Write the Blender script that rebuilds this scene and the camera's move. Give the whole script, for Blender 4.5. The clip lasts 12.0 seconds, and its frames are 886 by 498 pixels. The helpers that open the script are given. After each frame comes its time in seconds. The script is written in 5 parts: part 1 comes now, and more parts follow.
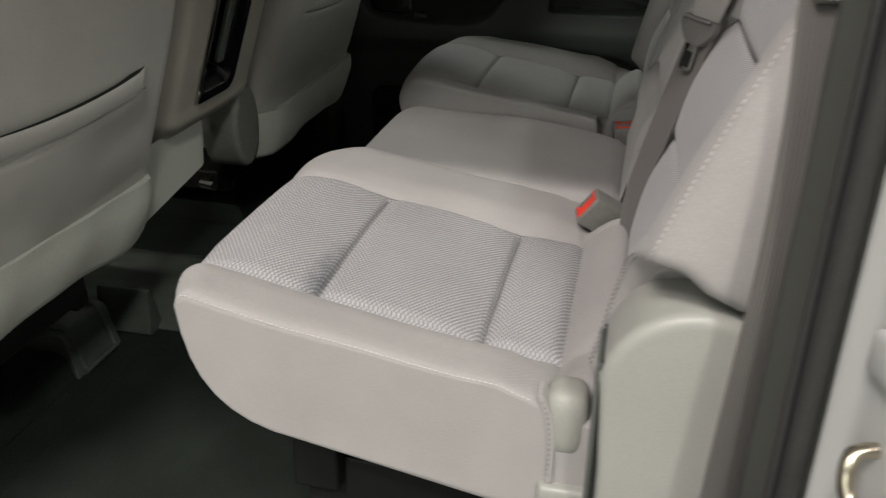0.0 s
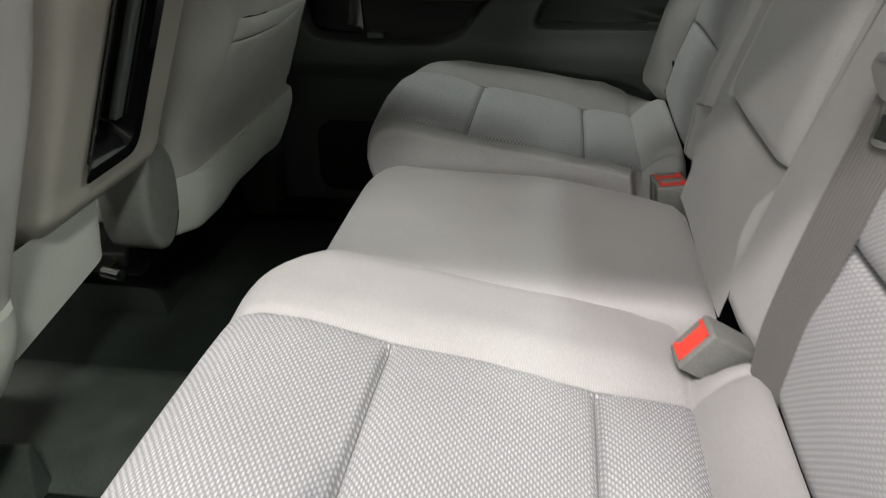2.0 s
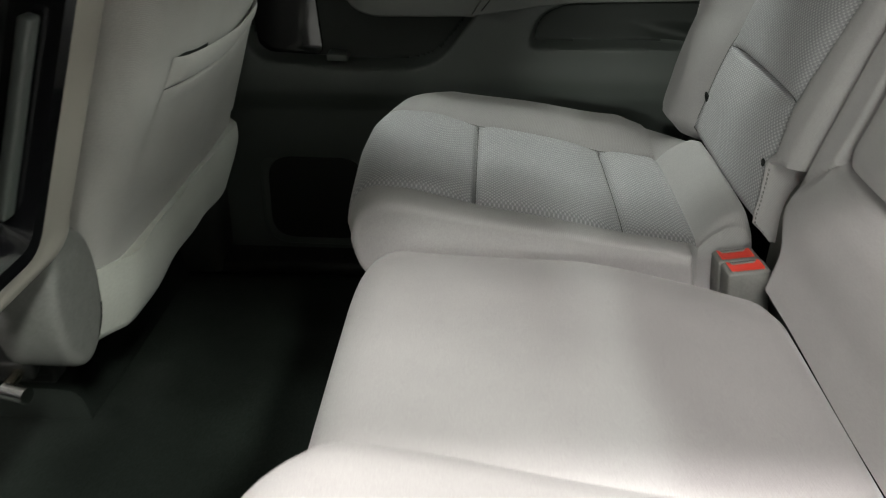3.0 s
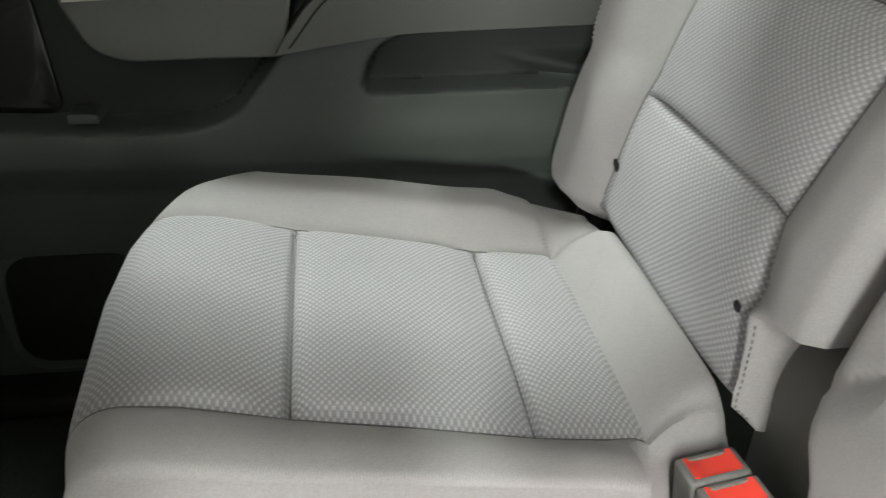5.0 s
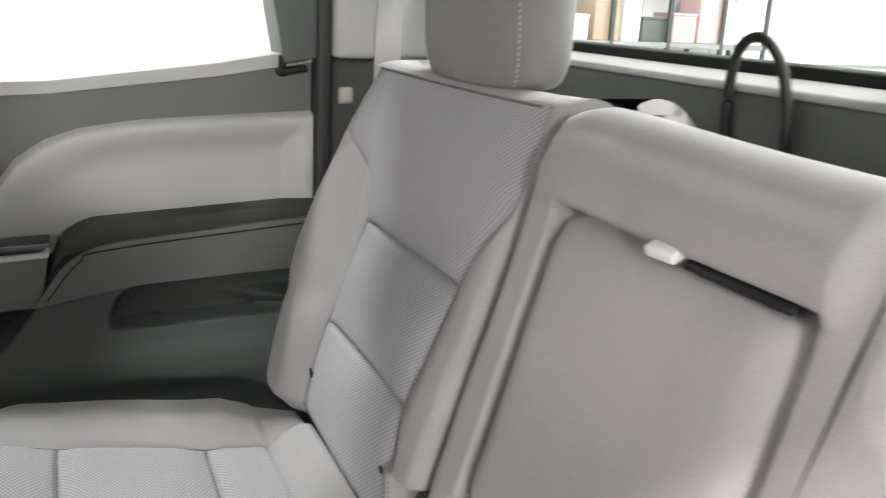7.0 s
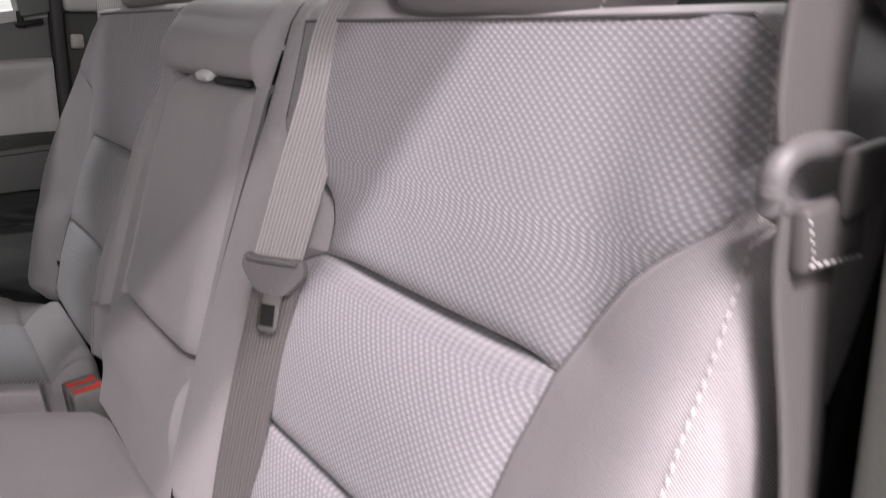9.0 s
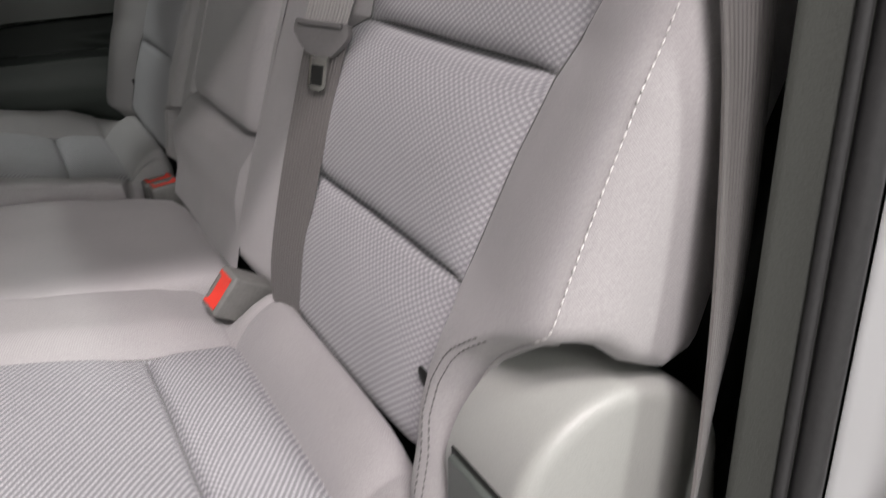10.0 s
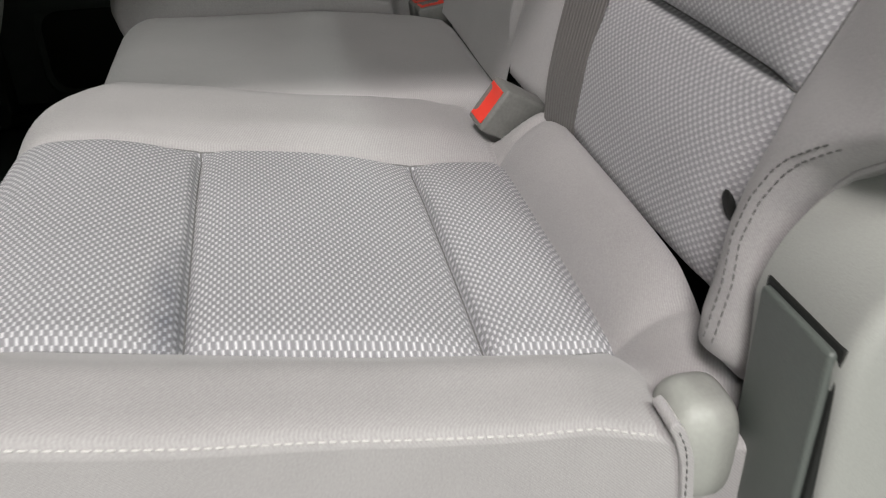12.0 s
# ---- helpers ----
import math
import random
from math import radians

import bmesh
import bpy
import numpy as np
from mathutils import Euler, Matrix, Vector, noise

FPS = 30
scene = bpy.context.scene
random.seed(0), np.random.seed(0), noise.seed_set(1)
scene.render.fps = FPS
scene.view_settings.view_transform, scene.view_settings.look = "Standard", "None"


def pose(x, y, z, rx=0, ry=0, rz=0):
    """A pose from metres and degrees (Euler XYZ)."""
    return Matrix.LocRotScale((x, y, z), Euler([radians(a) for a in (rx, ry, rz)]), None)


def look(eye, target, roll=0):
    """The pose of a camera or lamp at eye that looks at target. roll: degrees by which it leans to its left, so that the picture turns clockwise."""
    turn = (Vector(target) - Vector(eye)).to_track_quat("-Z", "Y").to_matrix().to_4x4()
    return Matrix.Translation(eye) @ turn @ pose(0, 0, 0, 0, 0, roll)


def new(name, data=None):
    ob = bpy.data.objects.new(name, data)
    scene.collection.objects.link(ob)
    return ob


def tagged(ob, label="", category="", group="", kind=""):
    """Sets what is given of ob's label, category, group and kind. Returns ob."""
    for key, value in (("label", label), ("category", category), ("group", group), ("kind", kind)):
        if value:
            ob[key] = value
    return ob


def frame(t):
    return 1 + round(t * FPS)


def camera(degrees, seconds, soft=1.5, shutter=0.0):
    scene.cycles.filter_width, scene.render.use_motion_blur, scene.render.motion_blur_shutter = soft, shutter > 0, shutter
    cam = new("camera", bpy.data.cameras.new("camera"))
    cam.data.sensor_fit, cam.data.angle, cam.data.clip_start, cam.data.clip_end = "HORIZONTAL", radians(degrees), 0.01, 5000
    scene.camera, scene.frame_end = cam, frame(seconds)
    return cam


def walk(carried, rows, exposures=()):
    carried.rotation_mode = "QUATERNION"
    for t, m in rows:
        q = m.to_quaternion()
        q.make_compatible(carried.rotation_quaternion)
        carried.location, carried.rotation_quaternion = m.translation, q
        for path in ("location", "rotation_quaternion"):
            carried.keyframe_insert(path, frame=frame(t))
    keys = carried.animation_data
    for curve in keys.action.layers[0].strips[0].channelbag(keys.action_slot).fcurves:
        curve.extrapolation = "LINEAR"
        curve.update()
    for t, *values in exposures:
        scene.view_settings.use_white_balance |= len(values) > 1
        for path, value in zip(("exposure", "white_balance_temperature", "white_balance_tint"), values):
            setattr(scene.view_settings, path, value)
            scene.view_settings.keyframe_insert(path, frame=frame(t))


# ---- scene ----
cam = camera(54.9, 12.0, soft=1.1, shutter=0.4)
PATH = [
    (0, (0.509, -0.688, 0.902), (0.11, 1.072, 0.041), 0.7),
    (0.5, (0.397, -0.654, 0.88), (-0.016, 1.101, 0.015), 0.2),
    (1, (0.361, -0.586, 0.871), (-0.021, 1.177, 0.008), 0.2),
    (1.5, (0.343, -0.421, 0.866), (0.037, 1.356, 0.002), -0.1),
    (2, (0.32, -0.256, 0.857), (0.079, 1.534, -0.001), 0.2),
    (2.5, (0.25, -0.102, 0.859), (0.048, 1.689, -0.009), 0.1),
    (2.7, (0.207, -0.035, 0.863), (0.06, 1.756, -0.015), 0.4),
    (4.3, (0.163, 0.464, 0.851), (0.209, 2.224, -0.099), 0.2),
    (4.5, (0.183, 0.504, 0.844), (0.283, 2.263, -0.103), 0.6),
    (5, (0.218, 0.544, 0.847), (0.474, 2.286, -0.101), 1.3),
    (5.5, (0.228, 0.541, 0.875), (0.642, 2.266, -0.048), 1.8),
    (6, (0.22, 0.49, 0.929), (0.788, 2.203, 0.067), 2.6),
    (6.5, (0.207, 0.381, 0.998), (0.895, 2.131, 0.317), 2.8),
    (6.7, (0.203, 0.324, 1.027), (0.936, 2.08, 0.413), 2.8),
    (8.3, (0.318, -0.126, 0.986), (1.347, 1.527, 0.528), 1.8),
    (8.5, (0.323, -0.165, 0.961), (1.358, 1.481, 0.493), 1.2),
    (9, (0.319, -0.272, 0.905), (1.359, 1.362, 0.405), 0.1),
    (9.5, (0.314, -0.346, 0.862), (1.294, 1.275, 0.219), -0.1),
    (10, (0.29, -0.384, 0.83), (1.146, 1.246, 0.05), -0.7),
    (10.5, (0.273, -0.404, 0.804), (0.969, 1.244, -0.091), -1.5),
    (11, (0.246, -0.412, 0.786), (0.786, 1.269, -0.154), -1.4),
    (11.5, (0.236, -0.405, 0.779), (0.635, 1.286, -0.213), -1.8),
    (12, (0.262, -0.327, 0.752), (0.58, 1.358, -0.277), -1.7),
]
walk(cam, [(t, look(eye, target, roll)) for t, eye, target, roll in PATH],
     exposures=[(0, -0.92, 6850, 10), (0.5, -0.53, 6700, 10), (1.5, -0.4, 6600, 8), (2.5, 0.26, 6600, 8), (4.5, 1.18, 6650, 9), (5, 1.42, 6600, 10), (5.5, 1.52, 6600, 11), (6, 1.56, 6550, 12), (6.5, 1.6, 6500, 13), (8.3, -0.02, 6500, 28), (9, 0.14, 6500, 26), (9.5, -0.2, 6500, 22), (10, -0.52, 6500, 16), (12, -0.72, 6500, 9)])

# ---------------------------------------------------------------- world and light
world = bpy.data.worlds.new("world")
scene.world = world
world.use_nodes = True
bgn = world.node_tree.nodes["Background"]
bgn.inputs[0].default_value = (0.9, 0.95, 1.0, 1)
bgn.inputs[1].default_value = 0.5
scene.view_settings.exposure = 0.0


def area(name, eye, target, sx, sy, power, colour):
    d = bpy.data.lights.new(name, "AREA")
    d.shape, d.size, d.size_y, d.energy, d.color = "RECTANGLE", sx, sy, power, colour
    ob = new(name, d)
    ob.matrix_world = look(eye, target)
    return ob


WARM, COOL, DEEP = (1.0, 0.94, 0.93), (0.92, 1.0, 0.94), (0.96, 1.0, 0.94)
# unseen tubes under the hall ceiling, placed by their shadow edges on the seats
area("unseen_hall_lamp", (-0.6, -2.60, 4.6), (-0.6, -2.60, 0), 1.5, 0.2, 330, WARM)
area("unseen_hall_lamp", (-0.6, -3.8, 4.6), (-0.6, -3.8, 0), 1.6, 0.3, 260, WARM)
# added to brighten the front seat backs
area("unseen_hall_lamp", (2.2, -3.6, 4.6), (2.2, -3.6, 0), 0.5, 1.2, 350, DEEP)
# placed by the lit edge on the far door
area("unseen_hall_lamp", (-1.3, -6.0, 4.6), (-1.3, -6.0, 0), 0.5, 2.2, 180, DEEP)
# low and tilted at the cab, added to brighten the far door
area("unseen_hall_lamp", (-3.2, -11.0, 3.2), (-0.2, -1.0, 0.7), 1.2, 0.8, 275, DEEP)
# unseen lamps, far side and behind the truck, placed by the lit patches
area("unseen_hall_lamp", (-0.9, 3.4, 4.6), (-0.9, 3.4, 0), 2.0, 0.5, 105, COOL)
area("unseen_hall_lamp", (3.07, 0.7, 4.6), (3.07, 0.7, 0), 0.3, 2.4, 120, COOL)
# added on the front wall to brighten the upper backrests
area("unseen_hall_lamp", (-7.4, 0.9, 3.2), (0.6, 0.9, 0.8), 1.6, 0.8, 45, WARM)
# added behind the truck to brighten the front seat backs
area("unseen_hall_lamp", (5.6, 0.9, 4.6), (5.6, 0.9, 0), 0.5, 3.0, 170, COOL)

# ---------------------------------------------------------------- materials


def material(name, colour, rough=0.6, metal=0.0, grain=0.0, grain_scale=300.0, bump=0.0, mottle=0.0, mottle_scale=9.0, sheen=0.0, coat=0.0, spec=0.5):
    """A surface with a base colour, blotches at hand size, fine grain and relief."""
    m = bpy.data.materials.new(name)
    m.use_nodes = True
    nt = m.node_tree
    b = nt.nodes["Principled BSDF"]
    b.inputs["Roughness"].default_value, b.inputs["Metallic"].default_value = rough, metal
    b.inputs["Specular IOR Level"].default_value = spec
    b.inputs["Sheen Weight"].default_value, b.inputs["Coat Weight"].default_value = sheen, coat
    tc = nt.nodes.new("ShaderNodeTexCoord")
    big = nt.nodes.new("ShaderNodeTexNoise")
    big.inputs["Scale"].default_value, big.inputs["Detail"].default_value = mottle_scale, 5
    fine = nt.nodes.new("ShaderNodeTexNoise")
    fine.inputs["Scale"].default_value, fine.inputs["Detail"].default_value = grain_scale, 3
    nt.links.new(tc.outputs["Object"], big.inputs["Vector"])
    nt.links.new(tc.outputs["Object"], fine.inputs["Vector"])
    f1 = nt.nodes.new("ShaderNodeMapRange")
    f1.inputs["From Min"].default_value, f1.inputs["From Max"].default_value = 0.3, 0.7
    f1.inputs["To Min"].default_value, f1.inputs["To Max"].default_value = 1 - mottle, 1 + mottle
    nt.links.new(big.outputs["Fac"], f1.inputs["Value"])
    f2 = nt.nodes.new("ShaderNodeMapRange")
    f2.inputs["From Min"].default_value, f2.inputs["From Max"].default_value = 0.3, 0.7
    f2.inputs["To Min"].default_value, f2.inputs["To Max"].default_value = 1 - grain, 1 + grain
    nt.links.new(fine.outputs["Fac"], f2.inputs["Value"])
    mul = nt.nodes.new("ShaderNodeMath")
    mul.operation = "MULTIPLY"
    nt.links.new(f1.outputs[0], mul.inputs[0])
    nt.links.new(f2.outputs[0], mul.inputs[1])
    mix = nt.nodes.new("ShaderNodeVectorMath")
    mix.operation = "SCALE"
    mix.inputs[0].default_value = colour
    nt.links.new(mul.outputs[0], mix.inputs["Scale"])
    nt.links.new(mix.outputs[0], b.inputs["Base Color"])
    if bump:
        bp = nt.nodes.new("ShaderNodeBump")
        bp.inputs["Strength"].default_value, bp.inputs["Distance"].default_value = bump, 0.001
        nt.links.new(fine.outputs["Fac"], bp.inputs["Height"])
        nt.links.new(bp.outputs[0], b.inputs["Normal"])
    return m


def weave(name, dark, light, repeat=(0.0070, 0.0078), rows=0, contrast=0.24, dash=(0.085, 0.155, 0.40, 0.50)):
    """Seat cloth with short raised light threads in staggered courses, over a darker ground; UV in metres, rows: the axis across the courses."""
    m = material(name, dark, 0.85, mottle=0.05, sheen=0.15)
    nt = m.node_tree
    b = nt.nodes["Principled BSDF"]
    old = b.inputs["Base Color"].links[0].from_socket
    uv = nt.nodes.new("ShaderNodeUVMap")
    wob = nt.nodes.new("ShaderNodeTexNoise")
    wob.inputs["Scale"].default_value = 420
    nt.links.new(uv.outputs[0], wob.inputs["Vector"])
    cut = nt.nodes.new("ShaderNodeSeparateXYZ")
    nt.links.new(uv.outputs[0], cut.inputs[0])

    def calc(kind, a, b=None):
        n = nt.nodes.new("ShaderNodeMath")
        n.operation = kind
        for k, v in enumerate((a, b)):
            if v is not None and not isinstance(v, (int, float)):
                nt.links.new(v, n.inputs[k])
            elif v is not None:
                n.inputs[k].default_value = v
        return n.outputs[0]

    def step(value, lo, hi, a=0.0, b=1.0):
        n = nt.nodes.new("ShaderNodeMapRange")
        n.interpolation_type = "SMOOTHSTEP"
        n.inputs["From Min"].default_value, n.inputs["From Max"].default_value = lo, hi
        n.inputs["To Min"].default_value, n.inputs["To Max"].default_value = a, b
        nt.links.new(value, n.inputs["Value"])
        return n.outputs[0]

    course = calc("MULTIPLY", cut.outputs[rows], 2 / repeat[0])
    shift = calc("MULTIPLY", calc("FLOORED_MODULO", calc("FLOOR", course), 2.0), 0.5)
    wander = calc("MULTIPLY", calc("SUBTRACT", wob.outputs["Fac"], 0.5), 0.16)
    along = calc("FRACT", calc("ADD", calc("ADD", calc("MULTIPLY", cut.outputs[1 - rows], 1 / repeat[1]), shift), wander))
    # 0 at a block's edges, 1 along its middle
    tall = step(calc("ABSOLUTE", calc("SUBTRACT", calc("FRACT", course), 0.5)), dash[2], dash[3], 1.0, 0.0)
    bright = calc("MULTIPLY", step(calc("ABSOLUTE", calc("SUBTRACT", along, 0.20)), dash[0], dash[1], 1.0, 0.0), tall)
    block_tone = step(calc("ABSOLUTE", calc("SUBTRACT", along, 0.66)), 0.16, 0.32, 1 - contrast, 1.10)
    rib = step(calc("ABSOLUTE", calc("SUBTRACT", calc("FRACT", calc("MULTIPLY", along, 6.0)), 0.5)), 0.1, 0.4, 1.05, 0.92)
    ground = nt.nodes.new("ShaderNodeVectorMath")
    ground.operation = "SCALE"
    nt.links.new(old, ground.inputs[0])
    nt.links.new(calc("MULTIPLY", block_tone, rib), ground.inputs["Scale"])
    strength = step(wob.outputs["Fac"], 0.25, 0.65, 0.55, 1.0)
    am = nt.nodes.new("ShaderNodeMath")
    am.operation = "MULTIPLY"
    nt.links.new(bright, am.inputs[0])
    nt.links.new(strength, am.inputs[1])
    mx = nt.nodes.new("ShaderNodeMix")
    mx.data_type = "RGBA"
    nt.links.new(am.outputs[0], mx.inputs["Factor"])
    nt.links.new(ground.outputs[0], mx.inputs["A"])
    mx.inputs["B"].default_value = (*light, 1)
    # an old bluish stain beside one seam
    tc = nt.nodes.new("ShaderNodeTexCoord")
    mp = nt.nodes.new("ShaderNodeMapping")
    mp.vector_type = "TEXTURE"
    mp.inputs["Location"].default_value, mp.inputs["Scale"].default_value = (0.171, 0.150, 0.44), (0.017, 0.100, 0.06)
    gr = nt.nodes.new("ShaderNodeTexGradient")
    gr.gradient_type = "SPHERICAL"
    nz = nt.nodes.new("ShaderNodeTexNoise")
    nz.inputs["Scale"].default_value = 60
    st = nt.nodes.new("ShaderNodeMath")
    st.operation = "MULTIPLY"
    sm = nt.nodes.new("ShaderNodeMix")
    sm.data_type = "RGBA"
    sm.blend_type = "MULTIPLY"
    nt.links.new(tc.outputs["Object"], mp.inputs["Vector"])
    nt.links.new(tc.outputs["Object"], nz.inputs["Vector"])
    nt.links.new(mp.outputs[0], gr.inputs["Vector"])
    nt.links.new(gr.outputs["Fac"], st.inputs[0])
    nt.links.new(nz.outputs["Fac"], st.inputs[1])
    nt.links.new(st.outputs[0], sm.inputs["Factor"])
    nt.links.new(mx.outputs["Result"], sm.inputs["A"])
    sm.inputs["B"].default_value = (0.16, 0.19, 0.27, 1)
    nt.links.new(sm.outputs["Result"], b.inputs["Base Color"])
    bp = nt.nodes.new("ShaderNodeBump")
    bp.inputs["Strength"].default_value, bp.inputs["Distance"].default_value = 0.4, 0.0008
    nt.links.new(bright, bp.inputs["Height"])
    nt.links.new(bp.outputs[0], b.inputs["Normal"])
    return m


def twill(name, colour, scale=240.0):
    """Plain seat cloth with a fine diagonal twill relief."""
    m = material(name, colour, 0.88, mottle=0.06, grain=0.09, grain_scale=700, sheen=0.2)
    nt = m.node_tree
    b = nt.nodes["Principled BSDF"]
    uv = nt.nodes.new("ShaderNodeTexCoord")
    mp = nt.nodes.new("ShaderNodeMapping")
    mp.inputs["Rotation"].default_value = (0.5, 0.4, 0.8)
    nt.links.new(uv.outputs["Object"], mp.inputs["Vector"])
    wv = nt.nodes.new("ShaderNodeTexWave")
    wv.inputs["Scale"].default_value, wv.inputs["Distortion"].default_value = scale, 0.6
    nt.links.new(mp.outputs[0], wv.inputs["Vector"])
    bp = nt.nodes.new("ShaderNodeBump")
    bp.inputs["Strength"].default_value, bp.inputs["Distance"].default_value = 0.22, 0.0005
    nt.links.new(wv.outputs["Fac"], bp.inputs["Height"])
    nt.links.new(bp.outputs[0], b.inputs["Normal"])
    old = b.inputs["Base Color"].links[0].from_socket
    fade = nt.nodes.new("ShaderNodeMapRange")
    fade.inputs["To Min"].default_value, fade.inputs["To Max"].default_value = 0.93, 1.06
    nt.links.new(wv.outputs["Fac"], fade.inputs["Value"])
    tone = nt.nodes.new("ShaderNodeVectorMath")
    tone.operation = "SCALE"
    nt.links.new(old, tone.inputs[0])
    nt.links.new(fade.outputs[0], tone.inputs["Scale"])
    nt.links.new(tone.outputs[0], b.inputs["Base Color"])
    return m


def ribbed(name, colour, across=560.0):
    """Belt webbing: ribs along its length; UV in metres, v along."""
    m = material(name, colour, 0.6, mottle=0.05, grain=0.06, grain_scale=900, sheen=0.1)
    nt = m.node_tree
    b = nt.nodes["Principled BSDF"]
    uv = nt.nodes.new("ShaderNodeUVMap")
    wv = nt.nodes.new("ShaderNodeTexWave")
    wv.inputs["Scale"].default_value = across / 6.283
    nt.links.new(uv.outputs[0], wv.inputs["Vector"])
    ch = nt.nodes.new("ShaderNodeTexChecker")
    ch.inputs["Scale"].default_value = 500
    nt.links.new(uv.outputs[0], ch.inputs["Vector"])
    ad = nt.nodes.new("ShaderNodeMath")
    ad.operation = "MULTIPLY_ADD"
    ad.inputs[1].default_value = 0.55
    nt.links.new(ch.outputs["Fac"], ad.inputs[0])
    nt.links.new(wv.outputs["Fac"], ad.inputs[2])
    bp = nt.nodes.new("ShaderNodeBump")
    bp.inputs["Strength"].default_value, bp.inputs["Distance"].default_value = 0.7, 0.0008
    nt.links.new(ad.outputs[0], bp.inputs["Height"])
    nt.links.new(bp.outputs[0], b.inputs["Normal"])
    old = b.inputs["Base Color"].links[0].from_socket
    fade = nt.nodes.new("ShaderNodeMapRange")
    fade.inputs["To Min"].default_value, fade.inputs["To Max"].default_value = 0.88, 1.07
    nt.links.new(wv.outputs["Fac"], fade.inputs["Value"])
    tone = nt.nodes.new("ShaderNodeVectorMath")
    tone.operation = "SCALE"
    nt.links.new(old, tone.inputs[0])
    nt.links.new(fade.outputs[0], tone.inputs["Scale"])
    nt.links.new(tone.outputs[0], b.inputs["Base Color"])
    return m


CLOTH = twill("plain_cloth", (0.36, 0.345, 0.345))
CLOTH_BACK = twill("seat_back_cloth", (0.42, 0.408, 0.385), 220)
HEAD_CLOTH = material("head_restraint_cloth", (0.225, 0.216, 0.214), 0.75, grain=0.05, grain_scale=900, bump=0.2, mottle=0.06, sheen=0.15)
SKIRT = material("skirt_cloth", (0.52, 0.525, 0.48), 0.75, grain=0.05, bump=0.25, mottle=0.04, sheen=0.15)
VINYL = material("grey_vinyl", (0.33, 0.335, 0.31), 0.5, grain=0.04, bump=0.25, mottle=0.03)
WEAVE = weave("woven_cloth", (0.305, 0.301, 0.317), (0.64, 0.633, 0.65), (0.0080, 0.0053), contrast=0.22)
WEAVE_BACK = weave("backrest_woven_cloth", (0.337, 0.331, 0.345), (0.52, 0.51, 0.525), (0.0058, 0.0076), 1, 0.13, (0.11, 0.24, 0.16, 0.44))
TRIM_LIGHT = material("light_grey_plastic", (0.50, 0.495, 0.475), 0.42, grain=0.05, grain_scale=900, bump=0.3, mottle=0.03)
COVER = material("grey_cover_plastic", (0.34, 0.345, 0.325), 0.38, grain=0.05, grain_scale=900, bump=0.3, mottle=0.03)
PILLAR = material("pillar_plastic", (0.055, 0.058, 0.052), 0.7, spec=0.2, grain=0.1, grain_scale=900, bump=0.3, mottle=0.06)
UPPER = material("upper_door_plastic", (0.145, 0.145, 0.138), 0.5, grain=0.06, grain_scale=900, bump=0.3, mottle=0.04)
TRIM_MID = material("mid_grey_plastic", (0.108, 0.113, 0.105), 0.45, grain=0.06, grain_scale=900, bump=0.3, mottle=0.04)
TAUPE = material("taupe_plastic", (0.40, 0.375, 0.33), 0.45, grain=0.04, grain_scale=900, bump=0.25, mottle=0.03)
DARK = material("dark_plastic", (0.095, 0.107, 0.098), 0.42, grain=0.1, grain_scale=900, bump=0.3, mottle=0.06)
LOWER = material("lower_door_plastic", (0.088, 0.099, 0.091), 0.40, grain=0.1, grain_scale=900, bump=0.3, mottle=0.06)
DARKER = material("black_plastic", (0.013, 0.014, 0.013), 0.55, spec=0.3, grain=0.1, grain_scale=900, bump=0.2)
# near-black for the door hollows and the painted pocket-mouth shade
RECESS_DARK = material("recess_dark", (0.034, 0.039, 0.035), 0.6, spec=0.3, grain=0.1, grain_scale=900, bump=0.2, mottle=0.06)
GLOSS = material("gloss_black", (0.006, 0.006, 0.007), 0.12, coat=0.4)
RUBBER = material("rubber_seal", (0.03, 0.03, 0.03), 0.55, grain=0.1, bump=0.2)
CARPET = material("black_floor_mat", (0.0145, 0.0192, 0.0160), 0.85, spec=0.2, grain=0.35, grain_scale=420, bump=0.8, mottle=0.25)
FLOOR_VINYL = material("moulded_floor_vinyl", (0.080, 0.092, 0.083), 0.25, grain=0.2, grain_scale=500, bump=0.5, mottle=0.2)
CHROME = material("chrome", (0.75, 0.75, 0.74), 0.12, 1.0)
STEEL = material("plated_steel", (0.55, 0.5, 0.4), 0.25, 1.0, mottle=0.15, mottle_scale=60)
RED = material("red_button", (0.78, 0.06, 0.04), 0.35, mottle=0.05)
TONGUE = material("tongue_plastic", (0.155, 0.15, 0.148), 0.45, grain=0.05, bump=0.2, mottle=0.04)
BUCKLE = material("buckle_grey", (0.18, 0.18, 0.17), 0.5, grain=0.08, bump=0.2, mottle=0.08, mottle_scale=60)
WEB_DARK = ribbed("dark_belt_webbing", (0.125, 0.117, 0.112))
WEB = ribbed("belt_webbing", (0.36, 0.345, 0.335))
THREAD = material("white_thread", (0.60, 0.585, 0.57), 0.7)
THREAD_DARK = material("dark_thread", (0.15, 0.148, 0.145), 0.7)
PAINT = material("silver_white_paint", (0.48, 0.49, 0.49), 0.3, mottle=0.02, coat=0.6)
WALL = material("white_hall_wall", (0.8, 0.8, 0.78), 0.8, mottle=0.03, mottle_scale=2)
# darker than WALL so the unseen hall sides bounce less light
UNSEEN_GREY = material("unseen_hall_grey", (0.25, 0.25, 0.245), 0.8, mottle=0.06, mottle_scale=2)
CONCRETE = material("concrete_floor", (0.24, 0.24, 0.235), 0.5, grain=0.1, grain_scale=60, mottle=0.1, mottle_scale=2)
